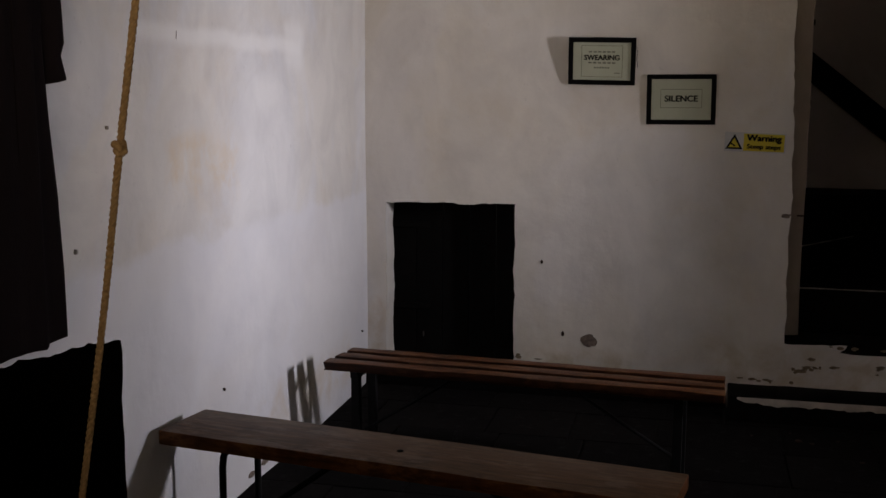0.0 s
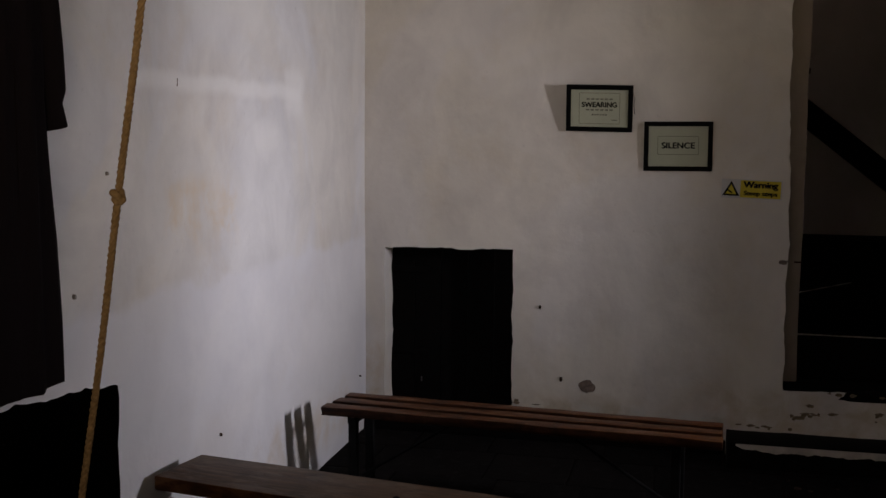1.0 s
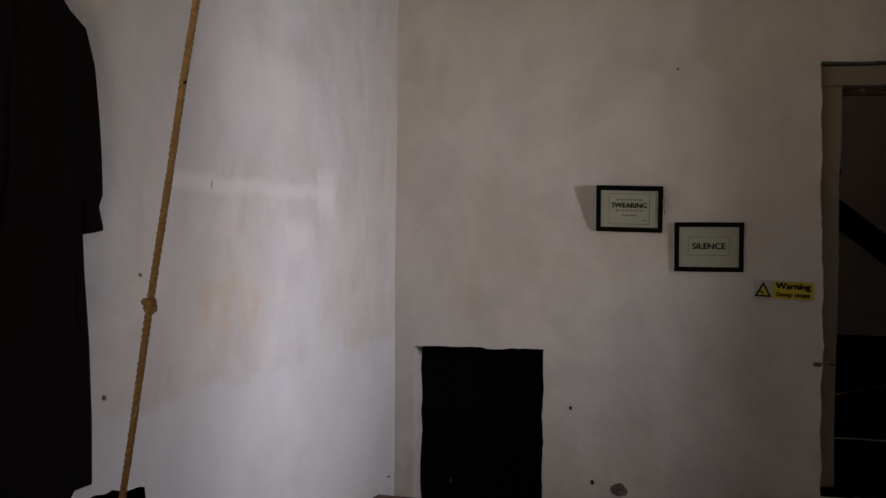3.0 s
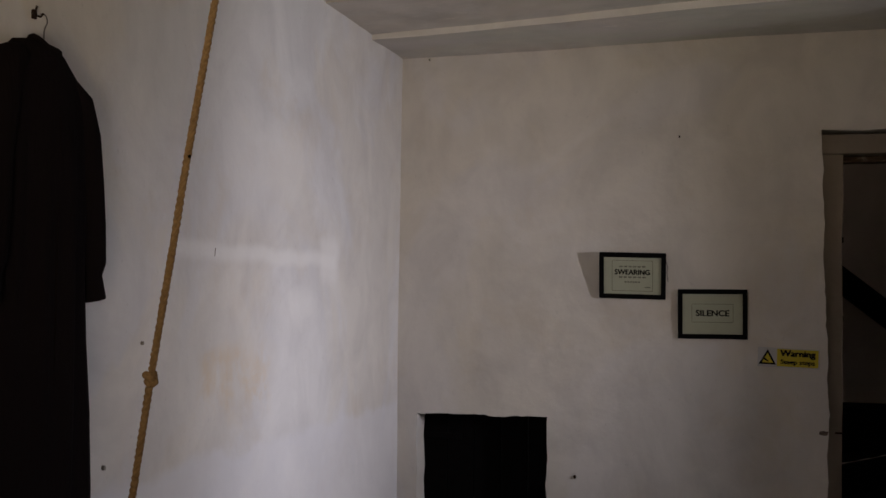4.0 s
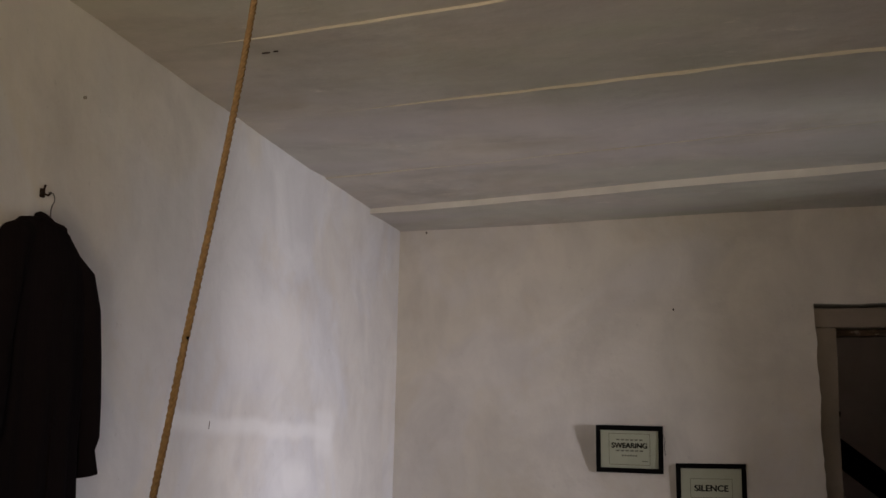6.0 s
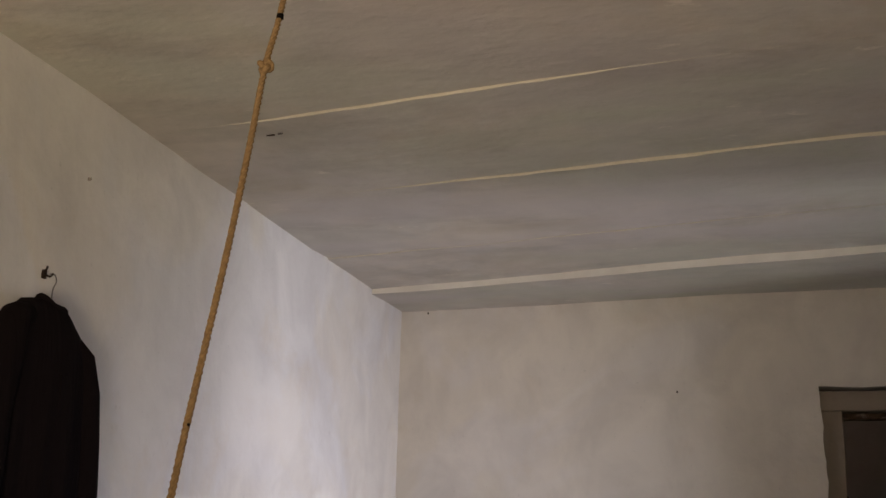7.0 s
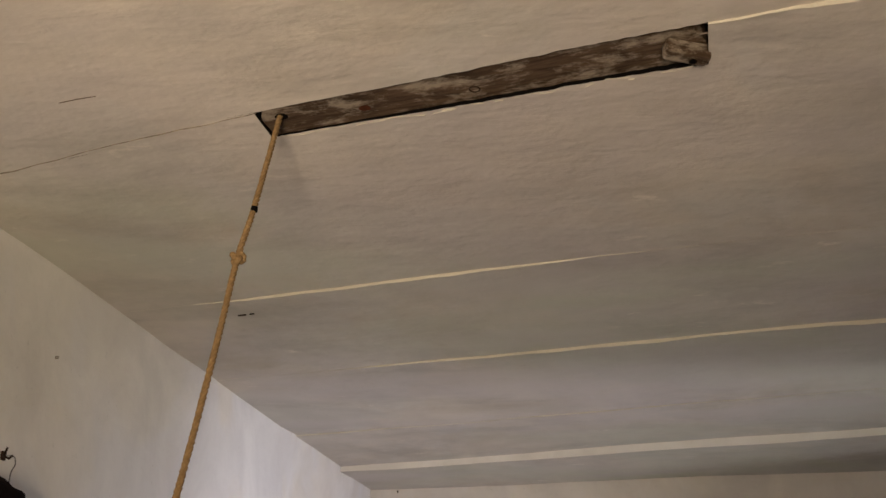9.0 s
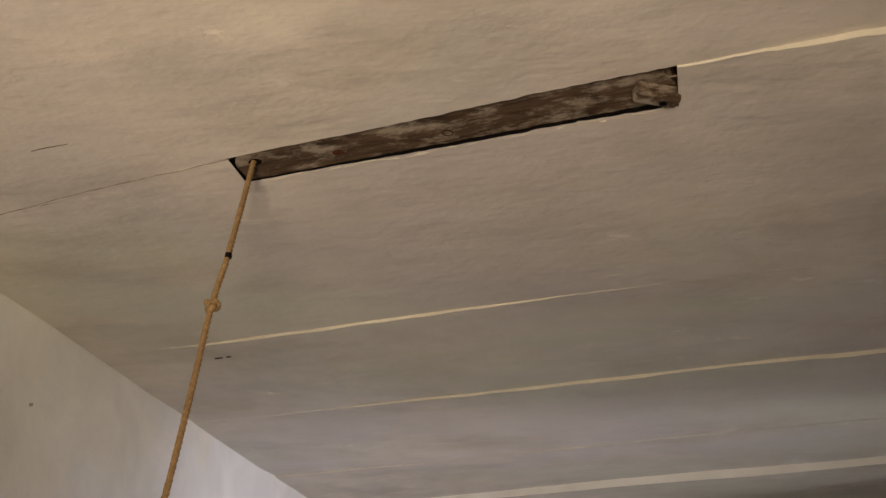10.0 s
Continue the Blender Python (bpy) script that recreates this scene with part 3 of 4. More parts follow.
# Added strip: covers the wall's foot where dark floor should reach higher.
baseboard = part("baseboard", worn_bar((-0.01, -0.016, -0.012), (2.03, 0.012, 0.072), 30, 0.004), STEP_PAINT, smooth=40)
tagged(baseboard, "black strip added at the wall's foot in place of floor", "baseboard", kind="structure")

# ---- benches ----
def slatted_bench():
    """Three slats on two pairs of iron legs, with braces."""
    length, depth, top = 1.793, 0.316, 0.457
    ob = thing("slatted_bench", (0.185, -1.303, 0), -4.0, label="dark-stained slatted wooden bench on square iron legs", category="bench", group="benches")
    for k, y in enumerate((0.0, 0.115, 0.232)):
        bm = box(bmesh.new(), (0 + 0.012 * k, y, top - 0.042), (length - 0.006 * k, y + 0.076, top), 0.007, 0, 24)
        for v in bm.verts:
            v.co += Vector(noise.noise_vector((v.co.x * 6, v.co.y * 20 + k * 5, v.co.z * 20))) * 0.0035
            if v.co.x < 0.03:
                v.co.x += 0.012 * noise.noise((v.co.y * 40, v.co.z * 60, 3))
        bm.normal_update()
        # Sides get a darker wood than the tops: their shade is painted in.
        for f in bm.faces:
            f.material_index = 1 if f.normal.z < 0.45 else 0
        part("slat", bm, [BENCH_WOOD, SLAT_SIDE_SHADED], ob, smooth=35)
    for x in (0.125, length - 0.21):
        part("rail", box(bmesh.new(), (x, 0.02, top - 0.075), (x + 0.04, depth - 0.02, top - 0.043), 0.003), IRON, ob)
        for y in (0.03, depth - 0.07):
            part("leg", box(bmesh.new(), (x, y, 0), (x + 0.04, y + 0.035, top - 0.07), 0.004), IRON, ob)
        end = x + 0.5 if x < 1 else x - 0.5
        part("brace", tube([(x + 0.02, depth / 2, 0.1), (end, depth / 2, top - 0.05)], 0.008, 6), IRON, ob)
    return ob


def plank_bench():
    """One broad plank on folding tube legs with slanting stays."""
    length, depth, top = 1.78, 0.285, 0.52
    ob = thing("plank_bench", (0.033, -2.597, 0), -9.2, label="brown plank bench on folding black metal legs", category="bench", group="benches")
    bm = box(bmesh.new(), (0, 0, top - 0.05), (length, depth, top), 0.006, 0, 30)
    for v in bm.verts:
        v.co += Vector(noise.noise_vector((v.co.x * 4, v.co.y * 14, v.co.z * 20))) * 0.002
    bm.normal_update()
    for f in bm.faces:
        f.material_index = 1 if abs(f.normal.z) < 0.5 else 0
    part("seat", bm, [PLANK_WOOD, PLANK_EDGE], ob, smooth=35)
    dark = bmesh.ops.create_icosphere(bm2 := bmesh.new(), subdivisions=2, radius=0.013, matrix=pose(0.865, 0.128, top - 0.001) @ Matrix.Diagonal((1, 1, 0.5, 1)))
    part("knot", bm2, BLACK_PAINT, ob, "dark knot in the wood", 60)
    for x, way in ((0.24, 1), (length - 0.24, -1)):
        legs = []
        for y in (0.03, depth - 0.03):
            bend = 0.02 if y < 0.1 else -0.02
            legs.append(part("leg", tube([(x, y + bend * 1.6, top - 0.053), (x, y + bend * 0.4, top - 0.075), (x, y, top - 0.11), (x, y, 0.0)], 0.0125, 8), IRON, ob, smooth=50))
        part("cross_bar", tube([(x, 0.03, 0.16), (x, depth - 0.03, 0.16)], 0.009, 6), IRON, ob)
        part("stay", tube([(x, depth / 2, 0.16), (x + way * 0.42, depth / 2, top - 0.05)], 0.011, 6), IRON, ob)
    return ob


slatted_bench()
plank_bench()


# ---- notices on the north wall ----
def words(name, text, height, width, at, material, parent, bold=0.03, tilt=90):
    """Raised letters in the built-in font, fitted to a width, as a mesh."""
    curve = bpy.data.curves.new(name, "FONT")
    curve.body, curve.size, curve.align_x, curve.align_y, curve.extrude = text, height, "CENTER", "CENTER", 0.0004
    holder = bpy.data.objects.new(name, curve)
    scene.collection.objects.link(holder)
    bpy.context.view_layer.update()
    mesh = bpy.data.meshes.new_from_object(holder.evaluated_get(bpy.context.evaluated_depsgraph_get()))
    bpy.data.objects.remove(holder)
    xs = [v.co.x for v in mesh.vertices]
    scale = width / (max(xs) - min(xs))
    ys = [v.co.y for v in mesh.vertices]
    mid, squash = (max(ys) + min(ys)) / 2, height / (max(ys) - min(ys))
    for v in mesh.vertices:
        v.co = (v.co.x * scale, (v.co.y - mid) * squash, v.co.z)
    letters, bold_mesh = bmesh.new(), bmesh.new()
    for k, (dx, dy) in enumerate(((0, 0), (bold, 0), (-bold, 0), (0, bold * 0.6), (0, -bold * 0.6))):
        letters.from_mesh(mesh)
        bmesh.ops.translate(letters, verts=letters.verts, vec=(dx * height, dy * height, k * 0.00006))
        step = bpy.data.meshes.new("step")
        letters.to_mesh(step)
        letters.clear()
        bold_mesh.from_mesh(step)
        bpy.data.meshes.remove(step)
    bold_mesh.to_mesh(mesh)
    letters.free(), bold_mesh.free()
    mesh.materials.clear()
    mesh.materials.append(material)
    ob = new(name, mesh)
    ob.parent = parent
    ob.matrix_local = Matrix.Translation(at) @ pose(0, 0, 0, tilt)
    return ob


def bar(name, x, z, w, h, material, parent, y=-0.0125):
    return part(name, box(bmesh.new(), (x - w / 2, y - 0.0006, z - h / 2), (x + w / 2, y, z + h / 2)), material, parent)


def notice(at, roll, lean, label, width, height):
    """A black picture frame with a cream print; its own y is 0 at the back, and it leans out from the wall at the top."""
    ob = thing("framed_notice", label=label, category="framed notice", group="framed notices")
    ob.matrix_world = Matrix.Translation(at) @ pose(0, 0, 0, lean, roll, 0)
    w, h, b = width / 2, height / 2, 0.025
    for lo, hi in (((-w, -0.02, h - b), (w, 0, h)), ((-w, -0.02, -h), (w, 0, -h + b)), ((-w, -0.02, -h + b), (-w + b, 0, h - b)), ((w - b, -0.02, -h + b), (w, 0, h - b))):
        part("frame_bar", box(bmesh.new(), lo, hi, 0.003), FRAME_BLACK, ob)
    part("print", box(bmesh.new(), (-w + b, -0.012, -h + b), (w - b, -0.004, h - b)), PAPER, ob, "cream printed sheet")
    return ob


def outline(ob, w, h, z=0.0, thick=0.0025):
    for x, zz, ww, hh in ((0, z + h / 2, w, thick), (0, z - h / 2, w, thick), (-w / 2, z, thick, h), (w / 2, z, thick, h)):
        bar("border_line", x, zz, ww, hh, FAINT_INK, ob)


swearing = notice((1.3145, DEPTH["wall_north"](1.3145, 1.848) - 0.0165, 1.848), 0.9, 10.5, "black-framed cream notice about swearing, tilted off the wall", 0.354, 0.25)
outline(swearing, 0.215, 0.165, 0.0)
words("lettering", "SWEARING", 0.027, 0.185, (0, -0.0128, 0.02), INK, swearing, 0.05)
for z, w in ((0.05, 0.145), (-0.008, 0.15), (-0.034, 0.085)):
    n = 6
    for k in range(n):
        bar("text_bar", -w / 2 + w * (k + 0.5) / n, z, w / n * 0.72, 0.008, FAINT_INK, swearing)
bar("text_bar", 0.08, -0.062, 0.03, 0.005, FAINT_INK, swearing)
part("cord", tube([(0.176, 0.003, 0.08), (0.186, -0.002, 0.05), (0.181, 0.004, 0.02), (0.187, 0.006, -0.03)], 0.0016, 5), RUST, swearing)

silence = notice((1.733, DEPTH["wall_north"](1.733, 1.648) + 0.006, 1.648), -0.4, 1.0, "black-framed cream notice reading silence", 0.358, 0.262)
outline(silence, 0.212, 0.096, 0.005)
words("lettering", "SILENCE", 0.031, 0.17, (0, -0.0128, 0.005), INK, silence, 0.055)

sign = thing("warning_sign", label="yellow and white warning sign about steep steps", category="sign")
sign.matrix_world = pose(2.118, -0.006, 1.428, 0, 1.7, 0)
part("plate", box(bmesh.new(), (-0.154, -0.002, -0.05), (0.154, 0.003, 0.05), 0.001), SIGN_WHITE, sign, "white plastic plate")
part("yellow_panel", box(bmesh.new(), (-0.058, -0.0035, -0.045), (0.147, -0.0022, 0.045)), YELLOW, sign, "yellow panel")
words("lettering", "Warning", 0.041, 0.172, (0.045, -0.0042, 0.019), INK, sign, 0.07)
words("lettering", "Steep steps", 0.029, 0.168, (0.045, -0.0042, -0.024), INK, sign, 0.06)


def triangle(half, z0, z1, y0, y1):
    bm = bmesh.new()
    front = [bm.verts.new((x, y1, z)) for x, z in ((-half, z0), (half, z0), (0, z1))]
    back = [bm.verts.new((x, y0, z)) for x, z in ((-half, z0), (half, z0), (0, z1))]
    bm.faces.new(front), bm.faces.new(back[::-1])
    for k in range(3):
        bm.faces.new((front[k], back[k], back[(k + 1) % 3], front[(k + 1) % 3]))
    bmesh.ops.recalc_face_normals(bm, faces=bm.faces)
    return bm


emblem = part("triangle", triangle(0.044, -0.038, 0.04, -0.0022, -0.0035), INK, sign, "black warning triangle")
emblem.location.x = -0.105
part("triangle_field", triangle(0.028, -0.029, 0.022, -0.0037, -0.0045), YELLOW, emblem, "yellow field")
part("pictogram", box(bmesh.new(), (-0.016, -0.0052, -0.02), (0.016, -0.0047, -0.012)), INK, emblem).rotation_euler = (0, radians(32), 0)


# ---- bell rope ----
ROPE_LINE = [(1.0, -4.045, 3.16), (1.001, -4.076, 3.06), (1.009, -4.177, 2.787), (1.003, -4.213, 2.666), (1.001, -4.25, 2.5), (0.989, -4.287, 2.28),
             (0.961, -4.33, 1.974), (0.936, -4.328, 1.82), (0.897, -4.32, 1.605), (0.831, -4.28, 1.311), (0.762, -4.26, 0.969), (0.7, -4.24, 0.66), (0.66, -4.22, 0.3), (0.65, -4.21, 0.012)]


def along(points, step):
    """A smooth line through the points (Catmull-Rom), in even steps."""
    pts = [Vector(p) for p in points]
    pts = [pts[0] * 2 - pts[1], *pts, pts[-1] * 2 - pts[-2]]
    out = []
    for a, b, c, d in zip(pts, pts[1:], pts[2:], pts[3:]):
        n = max(2, round((c - b).length / step))
        for k in range(n):
            t = k / n
            out.append(0.5 * ((2 * b) + (c - a) * t + (2 * a - 5 * b + 4 * c - d) * t * t + (3 * b - a - 3 * c + d) * t ** 3))
    return out + [pts[-2]]


def strands(line, lay=0.0035, radius=0.0036, pitch=0.036, count=3):
    """A laid rope: three strands wound round one line."""
    whole = bmesh.new()
    for s in range(count):
        far, pts = 0.0, []
        for i, p in enumerate(line):
            far += (p - line[i - 1]).length if i else 0
            way = (line[min(i + 1, len(line) - 1)] - line[max(i - 1, 0)]).normalized()
            side = way.cross(Vector((0.3, 1, 0.1))).normalized()
            a = 2 * math.pi * (far / pitch + s / count)
            pts.append(p + (side * math.cos(a) + way.cross(side) * math.sin(a)) * lay)
        strand = tube(pts, radius, 6)
        mesh = bpy.data.meshes.new("strand")
        strand.to_mesh(mesh)
        strand.free()
        whole.from_mesh(mesh)
        bpy.data.meshes.remove(mesh)
    return whole


def knot(size):
    """A figure of overhand turns."""
    pts = []
    for k in range(60):
        a = 2 * math.pi * k / 60
        pts.append(Vector((math.sin(a) + 2 * math.sin(2 * a), (math.cos(a) - 2 * math.cos(2 * a)), -1.3 * math.sin(3 * a))) * size)
    return tube(pts, 0.0062, 10, True, radii=[0.0062 + 0.0006 * math.sin(k * 1.9) for k in range(60)])


rope = thing("bell_rope", label="twisted tan bell rope with tied knots, drawn aside", category="rope")
part("rope", strands(along(ROPE_LINE, 0.007)), ROPE, rope, smooth=70)
for place, turn in (((1.003, -4.213, 2.666), 20), ((0.897, -4.32, 1.605), 75)):
    k = part("knot", knot(0.0039 if place[2] > 2 else 0.0033), ROPE, rope, "tied overhand knot", 70)
    k.matrix_local = pose(*place, 65, 10, turn)
part("binding", tube([Vector((1.009, -4.177, 2.787)) + Vector((0.002, -0.001, d)) for d in (-0.005, 0, 0.005)], 0.0074, 8), BLACK_PAINT, rope, "dark tarred binding")
dark = bmesh.new()
bmesh.ops.create_icosphere(dark, subdivisions=1, radius=0.0032, matrix=pose(0.967, -4.335, 1.974))
part("tar_spot", dark, BLACK_PAINT, rope, "dark tar spot")

# ---- rope guide board in the ceiling ----
guide = tagged(thing("rope_guide"), "worn wooden board let into the ceiling plaster", "board")
guide.matrix_world = pose(0.955, -4.05, 3.066, 0, 0.3, -8.7)


def rounded_board(length, width, thick, n=8):
    """A board with one rounded corner at each end."""
    r = width * 0.55
    pts = [(-0.005, width / 2)] + [(r - r * math.cos(a) - 0.002, -width / 2 + r - r * math.sin(a)) for a in (math.pi / 2 * k / n for k in range(n + 1))]
    pts += [(length - r + r * math.sin(a), -width / 2 + r - r * math.cos(a)) for a in (math.pi / 2 * k / n for k in range(n + 1))] + [(length, width / 2)]
    bm = bmesh.new()
    low = [bm.verts.new((x, y, 0)) for x, y in pts]
    top = [bm.verts.new((x, y, thick)) for x, y in pts]
    bm.faces.new(low[::-1]), bm.faces.new(top)
    for k in range(len(pts)):
        bm.faces.new((low[k], low[(k + 1) % len(pts)], top[(k + 1) % len(pts)], top[k]))
    bmesh.ops.recalc_face_normals(bm, faces=bm.faces)
    return bm


part("board", rounded_board(0.968, 0.118, 0.04), BOARD_WOOD, guide)


def disc(x, y, z, rx, ry, thick=0.003, n=14):
    bm = bmesh.new()
    bmesh.ops.create_cone(bm, cap_ends=True, segments=n, radius1=1, radius2=0.8, depth=1, matrix=Matrix.Translation((x, y, z)) @ Matrix.Diagonal((rx, ry, thick, 1)))
    return bm


# Rope hole is a black disc that paints the dark inside it.
part("rope_hole", disc(0.05, -0.014, -0.0005, 0.016, 0.012), HOLLOW_BLACK, guide, "dark rope hole")
part("old_hole", disc(0.24, 0.012, -0.0005, 0.014, 0.01), RED_RUST, guide, "rust-stained empty hole")
part("ring_mark", tube([(0.49 + 0.011 * math.cos(a), 0.018 + 0.011 * math.sin(a), 0.0) for a in (2 * math.pi * k / 12 for k in range(12))], 0.0018, 5, True), RUST, guide)
peg = part("toggle", box(bmesh.new(), (-0.046, -0.017, -0.034), (0.046, 0.017, 0.0), 0.009), BOARD_WOOD, guide, "wooden toggle on a peg", 40)
peg.matrix_local = pose(0.93, -0.002, -0.0, 0, 0, 36)
# Another black disc, drawing the shade of a hole.
part("toggle_hole", disc(0.94, 0.006, -0.0345, 0.008, 0.008), HOLLOW_BLACK, guide)

crack = tube(along([(-0.02, -3.87, 3.074), (0.3, -3.94, 3.0735), (0.55, -4.01, 3.069), (0.8, -4.065, 3.064), (0.955, -4.1, 3.061)], 0.02), 0.0018, 5)
for v in crack.verts:
    v.co.y += 0.006 * noise.noise((v.co.x * 14, 0, 0))
# The crack's grey includes the slight shadow along its ridge.
part("crack", crack, CRACK, bpy.data.objects["ceiling"], "dark crack")


CEILING_POINTS = [(v.co.x, v.co.y, v.co.z) for v in bpy.data.objects["ceiling"].data.vertices if v.co.z < 3.2]


def ridge(points, thick, material, label=""):
    """A ragged ridge or split in the ceiling's skim coat."""
    pts = [(x, y, min(CEILING_POINTS, key=lambda p: (p[0] - x) ** 2 + (p[1] - y) ** 2)[2]) for x, y in points]
    bm = tube(along(pts, 0.02), thick, 5)
    for v in bm.verts:
        shake = noise.noise((v.co.x * 16, v.co.y * 9, 0))
        v.co.y += 0.01 * shake
        v.co.z += 0.0012 * noise.noise((v.co.x * 40, v.co.y * 40, 2))
    return part("skim_ridge", bm, material, bpy.data.objects["ceiling"], label)


ridge([(0.539, -4.207), (0.584, -4.215), (0.635, -4.221)], 0.0012, CHIP, "dark split")
ridge([(1.9, -4.246), (1.945, -4.25), (1.985, -4.253)], 0.002, CHIP, "dark split")
ragged = random.Random(8)
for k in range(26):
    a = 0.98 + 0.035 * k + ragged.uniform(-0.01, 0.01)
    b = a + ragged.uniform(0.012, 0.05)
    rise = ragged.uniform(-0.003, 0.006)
    ridge([(a, -3.839 - 0.155 * a + rise), ((a + b) / 2, -3.839 - 0.0775 * (a + b) + rise + ragged.uniform(-0.003, 0.003)), (b, -3.839 - 0.155 * b + rise)], ragged.uniform(0.0006, 0.0018), LIT_LIP_PALE, "ragged pale plaster edge")

for a, b in (((0.435, -2.955), (0.462, -2.958)), ((0.477, -2.962), (0.492, -2.964))):
    part("staple", tube([(*a, 3.037), (*b, 3.037)], 0.0026, 5), RUST, bpy.data.objects["ceiling"], "rusty staple")

# ---- robe on the west wall ----
def robe():
    """A long black robe on a wire hanger: a hollow-backed body of folds, two sleeves and a collar."""
    ob = thing("robe", (-0.045, -3.452, 0), label="long black robe hanging on a wire hanger", category="robe")
    levels = [(2.388, 0.04, 0.025), (2.37, 0.078, 0.034), (2.335, 0.135, 0.042), (2.29, 0.182, 0.047), (2.22, 0.2, 0.052), (2.12, 0.192, 0.056), (2.0, 0.185, 0.06), (1.8, 0.18, 0.06),
              (1.6, 0.188, 0.065), (1.4, 0.207, 0.07), (1.2, 0.232, 0.072), (1.08, 0.245, 0.075), (1.022, 0.252, 0.075)]
    n, bm, rings = 44, bmesh.new(), []
    for z, half, deep in levels:
        ring = []
        fold = 0.032 * min(1, (2.4 - z) / 0.5)
        for k in range(n):
            a = 2 * math.pi * k / n
            y, x = half * math.cos(a), deep * math.sin(a)
            if math.sin(a) > 0.1:
                x += fold * (noise.noise((y * 13, z * 0.6, 0)) + 0.6 * noise.noise((y * 29, z * 0.9, 4)))
            zz = z + (0.02 * noise.noise((y * 7, 5, 1)) - 0.012 * max(0, math.sin(a)) if z < 1.05 else 0)
            ring.append(bm.verts.new((0.115 + x, y, zz)))
        rings.append(ring)
    for a, b in zip(rings, rings[1:]):
        for k in range(n):
            bm.faces.new((a[k], a[(k + 1) % n], b[(k + 1) % n], b[k]))
    bm.faces.new(rings[0])
    bmesh.ops.recalc_face_normals(bm, faces=bm.faces)
    part("body", bm, CLOTH, ob, smooth=80)
    for side in (1, -1):
        pts = [(0.112, 0.1, 2.31), (0.114, 0.148, 2.275), (0.116, 0.183, 2.19), (0.118, 0.208, 2.05), (0.119, 0.22, 1.92), (0.12, 0.228, 1.82), (0.118, 0.226, 1.785), (0.118, 0.236, 1.72)]
        radii = [0.036, 0.046, 0.05, 0.05, 0.048, 0.045, 0.037, 0.048]
        sleeve = tube([(x, y * side, z) for x, y, z in pts], 0.05, 14, radii=radii)
        for v in sleeve.verts:
            v.co += Vector((0.012 * noise.noise((v.co.y * 20, v.co.z * 3, side)), 0.006 * noise.noise((v.co.x * 20, v.co.z * 4, side)), 0))
            if v.co.z < 1.75:
                v.co.z += 0.12 * (v.co.y * side - 0.236)
        part("sleeve", sleeve, CLOTH, ob, smooth=80)
    collar = tube([(0.112 + 0.026 * math.sin(a), 0.045 * math.cos(a), 2.383 + 0.005 * math.cos(2 * a) - 0.006 * math.sin(a)) for a in (2 * math.pi * k / 20 for k in range(20))], 0.013, 8, True)
    part("collar", collar, CLOTH, ob, smooth=80)
    for piece in ob.children:
        for v in piece.data.vertices:
            v.co.z += 0.3 * max(0.0, min(0.12, -0.02 - v.co.y)) * max(0.0, min(1.0, (v.co.z - 1.9) / 0.3))
            v.co.z -= 0.1 * v.co.y * max(0.0, min(1.0, (v.co.z - 1.9) / 0.3))
            v.co.y *= 0.955 if v.co.y > 0 else 1.0
    part("button_placket", box(bmesh.new(), (0.165, -0.014, 1.1), (0.178, 0.014, 2.2), 0.003), CLOTH, ob)
    return ob


robe()
hanger = thing("coat_hanger", label="thin wire coat hanger on a wall hook", category="hanger")
part("hook_wire", tube(along([(0.066, -3.452, 2.365), (0.062, -3.45, 2.43), (0.05, -3.42, 2.462), (0.035, -3.408, 2.486), (0.026, -3.418, 2.487)], 0.01), 0.0018, 6), WIRE, hanger, smooth=60)
part("shoulder_wire", tube([(0.068, -3.6, 2.29), (0.066, -3.452, 2.365), (0.068, -3.3, 2.29)], 0.003, 6), WIRE, hanger)
hook = thing("wall_hook", label="rusty iron double coat hook", category="hook")
part("plate", box(bmesh.new(), (-0.004, -3.440, 2.47), (0.012, -3.410, 2.515), 0.003), RUST, hook)
part("prong", tube([(0.01, -3.425, 2.49), (0.04, -3.423, 2.478), (0.055, -3.420, 2.495)], 0.006, 6), RUST, hook)
part("prong", tube([(0.01, -3.430, 2.485), (0.03, -3.465, 2.487), (0.035, -3.485, 2.483)], 0.004, 6), RUST, hook)
part("prong", tube([(0.01, -3.423, 2.505), (0.02, -3.423, 2.535)], 0.0055, 6), RUST, hook)
hook.matrix_world = Matrix.Translation((0.002, -3.415, 2.487)) @ Matrix.Diagonal((0.55, 0.55, 0.55, 1)) @ Matrix.Translation((0, 3.425, -2.49))

# ---- nails, chips and marks on the walls ----
def nail(side, u, z, size, material=RUST):
    """A nail head in the north or the west wall."""
    d = DEPTH["wall_" + side](u, z)
    at, towards = ((u, d, z), Vector((0, -1, 0))) if side == "north" else ((-d, u, z), Vector((1, 0, 0)))
    ob = part("wall_nail", tube([Vector((0, 0, 0.01)), Vector((0, 0, -0.004)), Vector((0.001, 0, -0.006))], size, 7, radii=[size * 0.6, size * 0.8, size]), material)
    ob.matrix_world = look(at, Vector(at) - towards) @ Matrix.Diagonal((0.8, 1.3, 1, 1))
    return tagged(ob, "rusty nail stuck in the whitewashed plaster", "nail", "nails")


for u, z, size in ((1.011, 0.752, 0.013), (1.557, 2.594, 0.008), (0.161, 3.065, 0.007), (1.135, 0.352, 0.016)):
    nail("north", u, z, size)
for u, z, size in ((-1.968, 0.492, 0.008), (-0.12, 0.33, 0.006)):
    nail("west", u, z, size)


for u, z, size in ((-2.814, 1.574, 0.007), (-3.015, 1.207, 0.009), (-3.261, 2.817, 0.006)):
    nail("west", u, z, size, STUB)


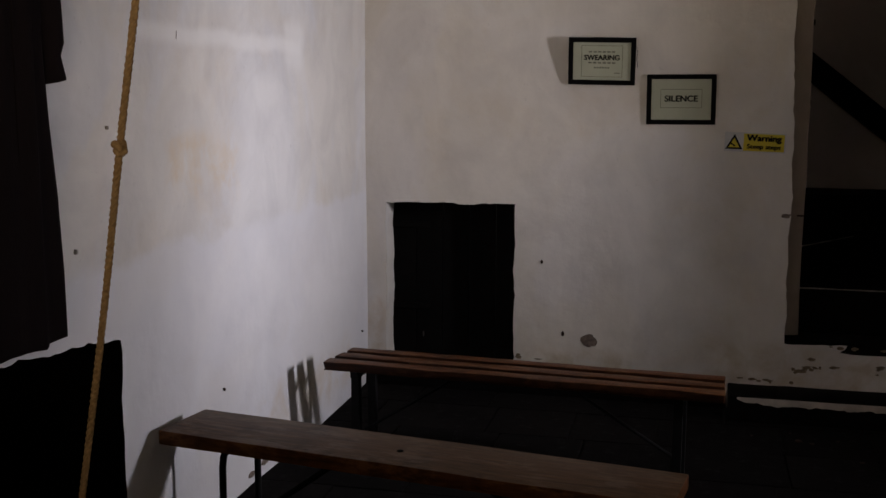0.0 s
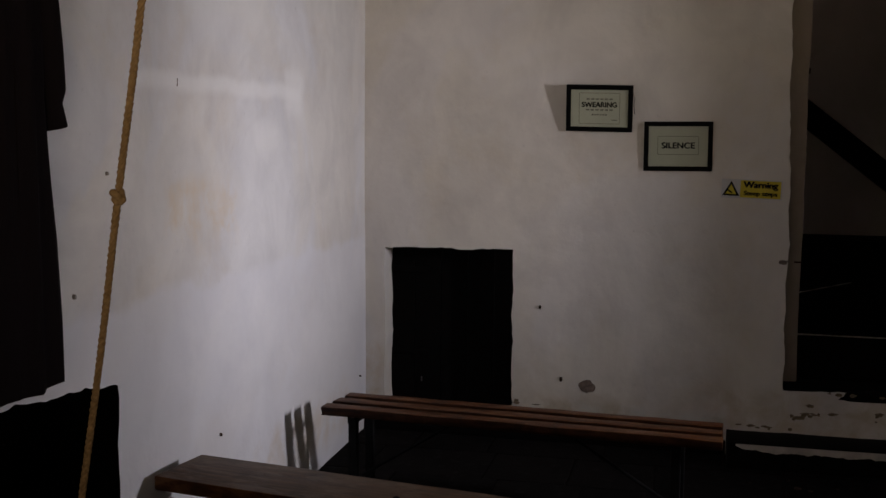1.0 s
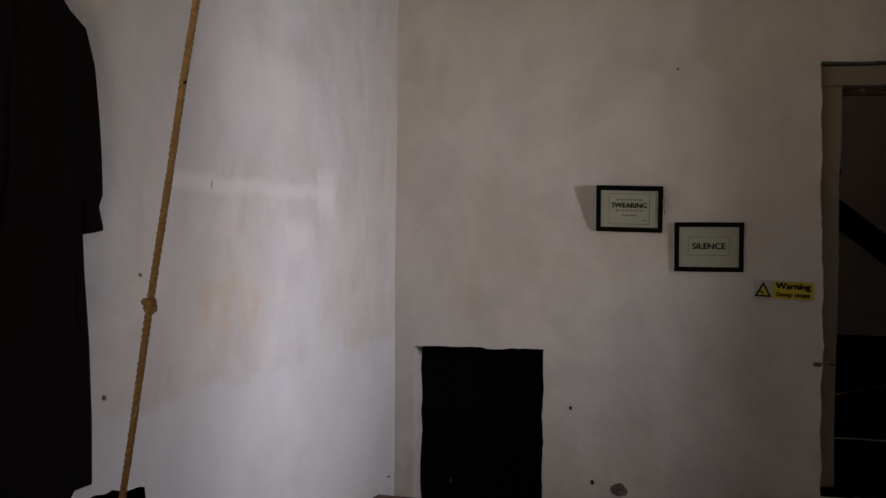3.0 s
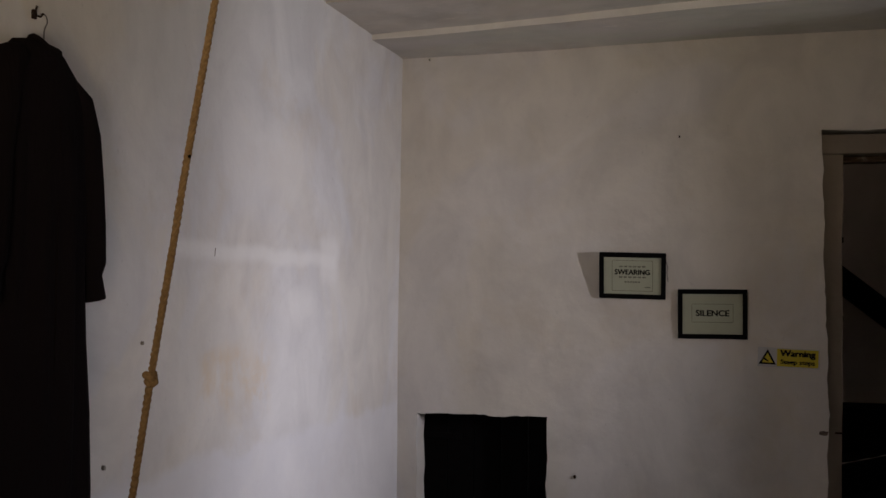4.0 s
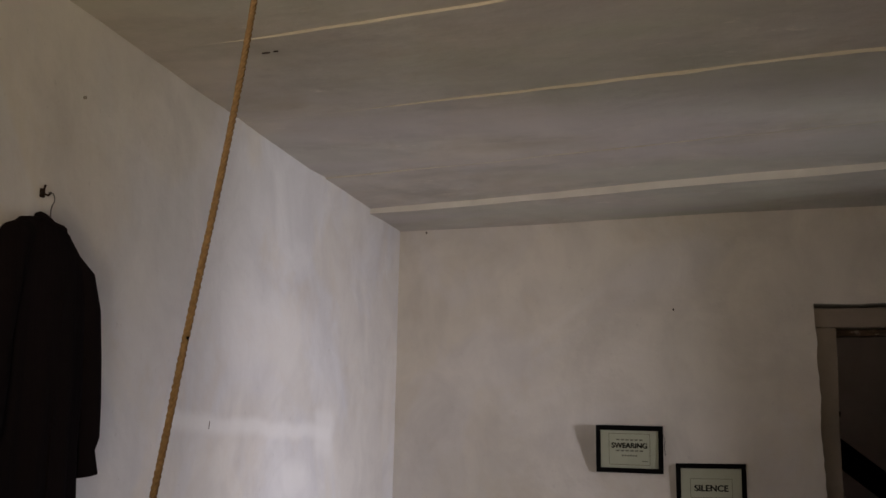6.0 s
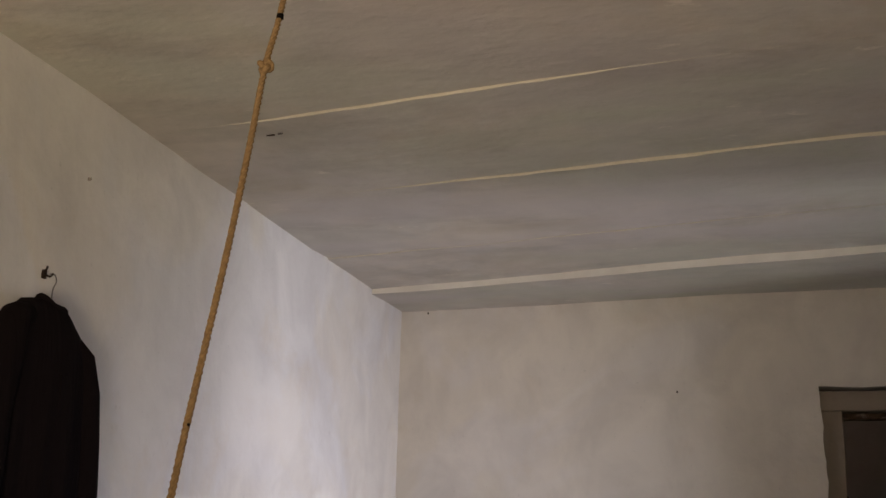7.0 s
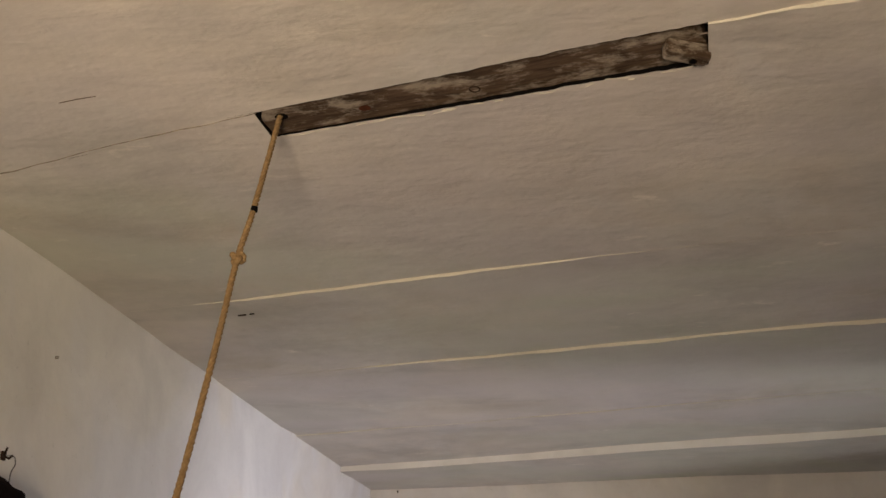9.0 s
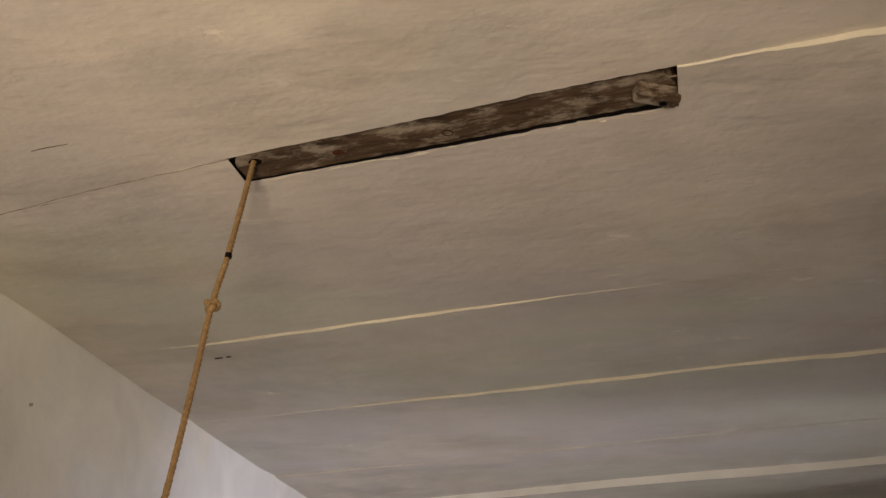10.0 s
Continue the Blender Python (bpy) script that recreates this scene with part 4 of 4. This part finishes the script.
part("scratch", tube([(0.001 - DEPTH["wall_west"](-2.298, z), -2.298 + 0.002 * math.sin(z * 90), z) for z in (1.87, 1.88, 1.89, 1.9)], 0.0016, 5), CHIP, west, "dark scratch")

def chip(name, at, w, h, seed, towards, material, **tags):
    """A flake of missing limewash: a thin ragged plate just proud of the wall."""
    bm = bmesh.new()
    rim = []
    for k in range(16):
        a = 2 * math.pi * k / 16
        r = 1 + 0.55 * noise.noise((math.cos(a) * 1.3 + seed, math.sin(a) * 1.3, seed)) + 0.3 * noise.noise((math.cos(a) * 4 + seed, math.sin(a) * 4, seed))
        rim.append((w / 2 * r * math.cos(a), h / 2 * r * math.sin(a)))
    top = [bm.verts.new((x, y, 0.003)) for x, y in rim]
    low = [bm.verts.new((x * 1.06, y * 1.06, -0.012)) for x, y in rim]
    bm.faces.new(top)
    for k in range(16):
        bm.faces.new((low[k], low[(k + 1) % 16], top[(k + 1) % 16], top[k]))
    ob = part(name, bm, material, north if towards[1] else west)
    at = (at[0], DEPTH["wall_north"](at[0], at[2]), at[2]) if towards[1] else (-DEPTH["wall_west"](at[1], at[2]), at[1], at[2])
    ob.matrix_world = look(at, Vector(at) - Vector(towards))
    return ob


chip("plaster_chip", (1.281, -0.005, 0.32), 0.085, 0.07, 2.2, (0, -1, 0), CHIP)
chip("plaster_chip", (2.293, 0, 1.048), 0.05, 0.024, 3.1, (0, -1, 0), CHIP)
spread = random.Random(11)
for x, z, wide, tall, n in ((2.48, 0.235, 0.07, 0.03, 9), (2.4, 0.215, 0.04, 0.02, 6), (2.22, 0.155, 0.16, 0.014, 7), (2.6, 0.352, 0.22, 0.006, 6), (2.8, 0.245, 0.03, 0.04, 3), (0.95, 0.21, 0.08, 0.03, 3)):
    for k in range(n):
        chip("plaster_chip", (x + spread.gauss(0, wide / 2), 0, z + spread.gauss(0, tall / 2)), spread.uniform(0.012, 0.045), spread.uniform(0.006, 0.02), spread.uniform(0, 9), (0, -1, 0), MOULD)
for y, z, w, h, s in ((-1.55, 0.05, 0.09, 0.03, 1.7), (-1.7, 0.04, 0.07, 0.025, 2.9), (-1.4, 0.035, 0.05, 0.02, 7.7)):
    chip("plaster_chip", (0.004, y, z), w, h, s, (1, 0, 0), CHIP)


# ---- debris on the floor beside the doorstep ----
def flake(at, size, material, label):
    bm = bmesh.new()
    bmesh.ops.create_icosphere(bm, subdivisions=1, radius=size)
    for v in bm.verts:
        v.co += Vector(noise.noise_vector(v.co * 60 + Vector((*at, 0)))) * size * 0.5
        v.co.z *= 0.35
    ob = part("plaster_flake", bm, material)
    ob.location = (*at, size * 0.3)
    return tagged(ob, label, "debris", "fallen flakes")


for at, size in (((2.36, -0.55), 0.022), ((2.42, -0.57), 0.014), ((2.55, -0.5), 0.01), ((2.33, -0.42), 0.008), ((2.62, -0.8), 0.012), ((2.14, -0.5), 0.008)):
    flake(at, size, RUST, "fallen flake of brown plaster on the floor")

# ---- flagstones, last ----
rng = random.Random(4)
flag_meshes = []
for w in (0.42, 0.52, 0.62):
    bm = box(bmesh.new(), (0.004, 0.004, -0.05), (w - 0.004, 0.436, 0.0), 0.006)
    mesh = bpy.data.meshes.new("flagstone")
    bm.to_mesh(mesh)
    bm.free()
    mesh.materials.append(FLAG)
    flag_meshes.append((w, mesh))
for row in range(17):
    y, x = SOUTH + 0.44 * row - 0.05, -0.1 - 0.3 * rng.random()
    while x < EAST:
        w, mesh = rng.choice(flag_meshes)
        if y < -0.05 or x < 4:
            ob = new("flagstone", mesh)
            ob.parent = floor
            ob.location = (x, y, -0.002 - 0.004 * rng.random())
            ob.rotation_euler = (rng.uniform(-0.004, 0.004), rng.uniform(-0.004, 0.004), 0)
        x += w
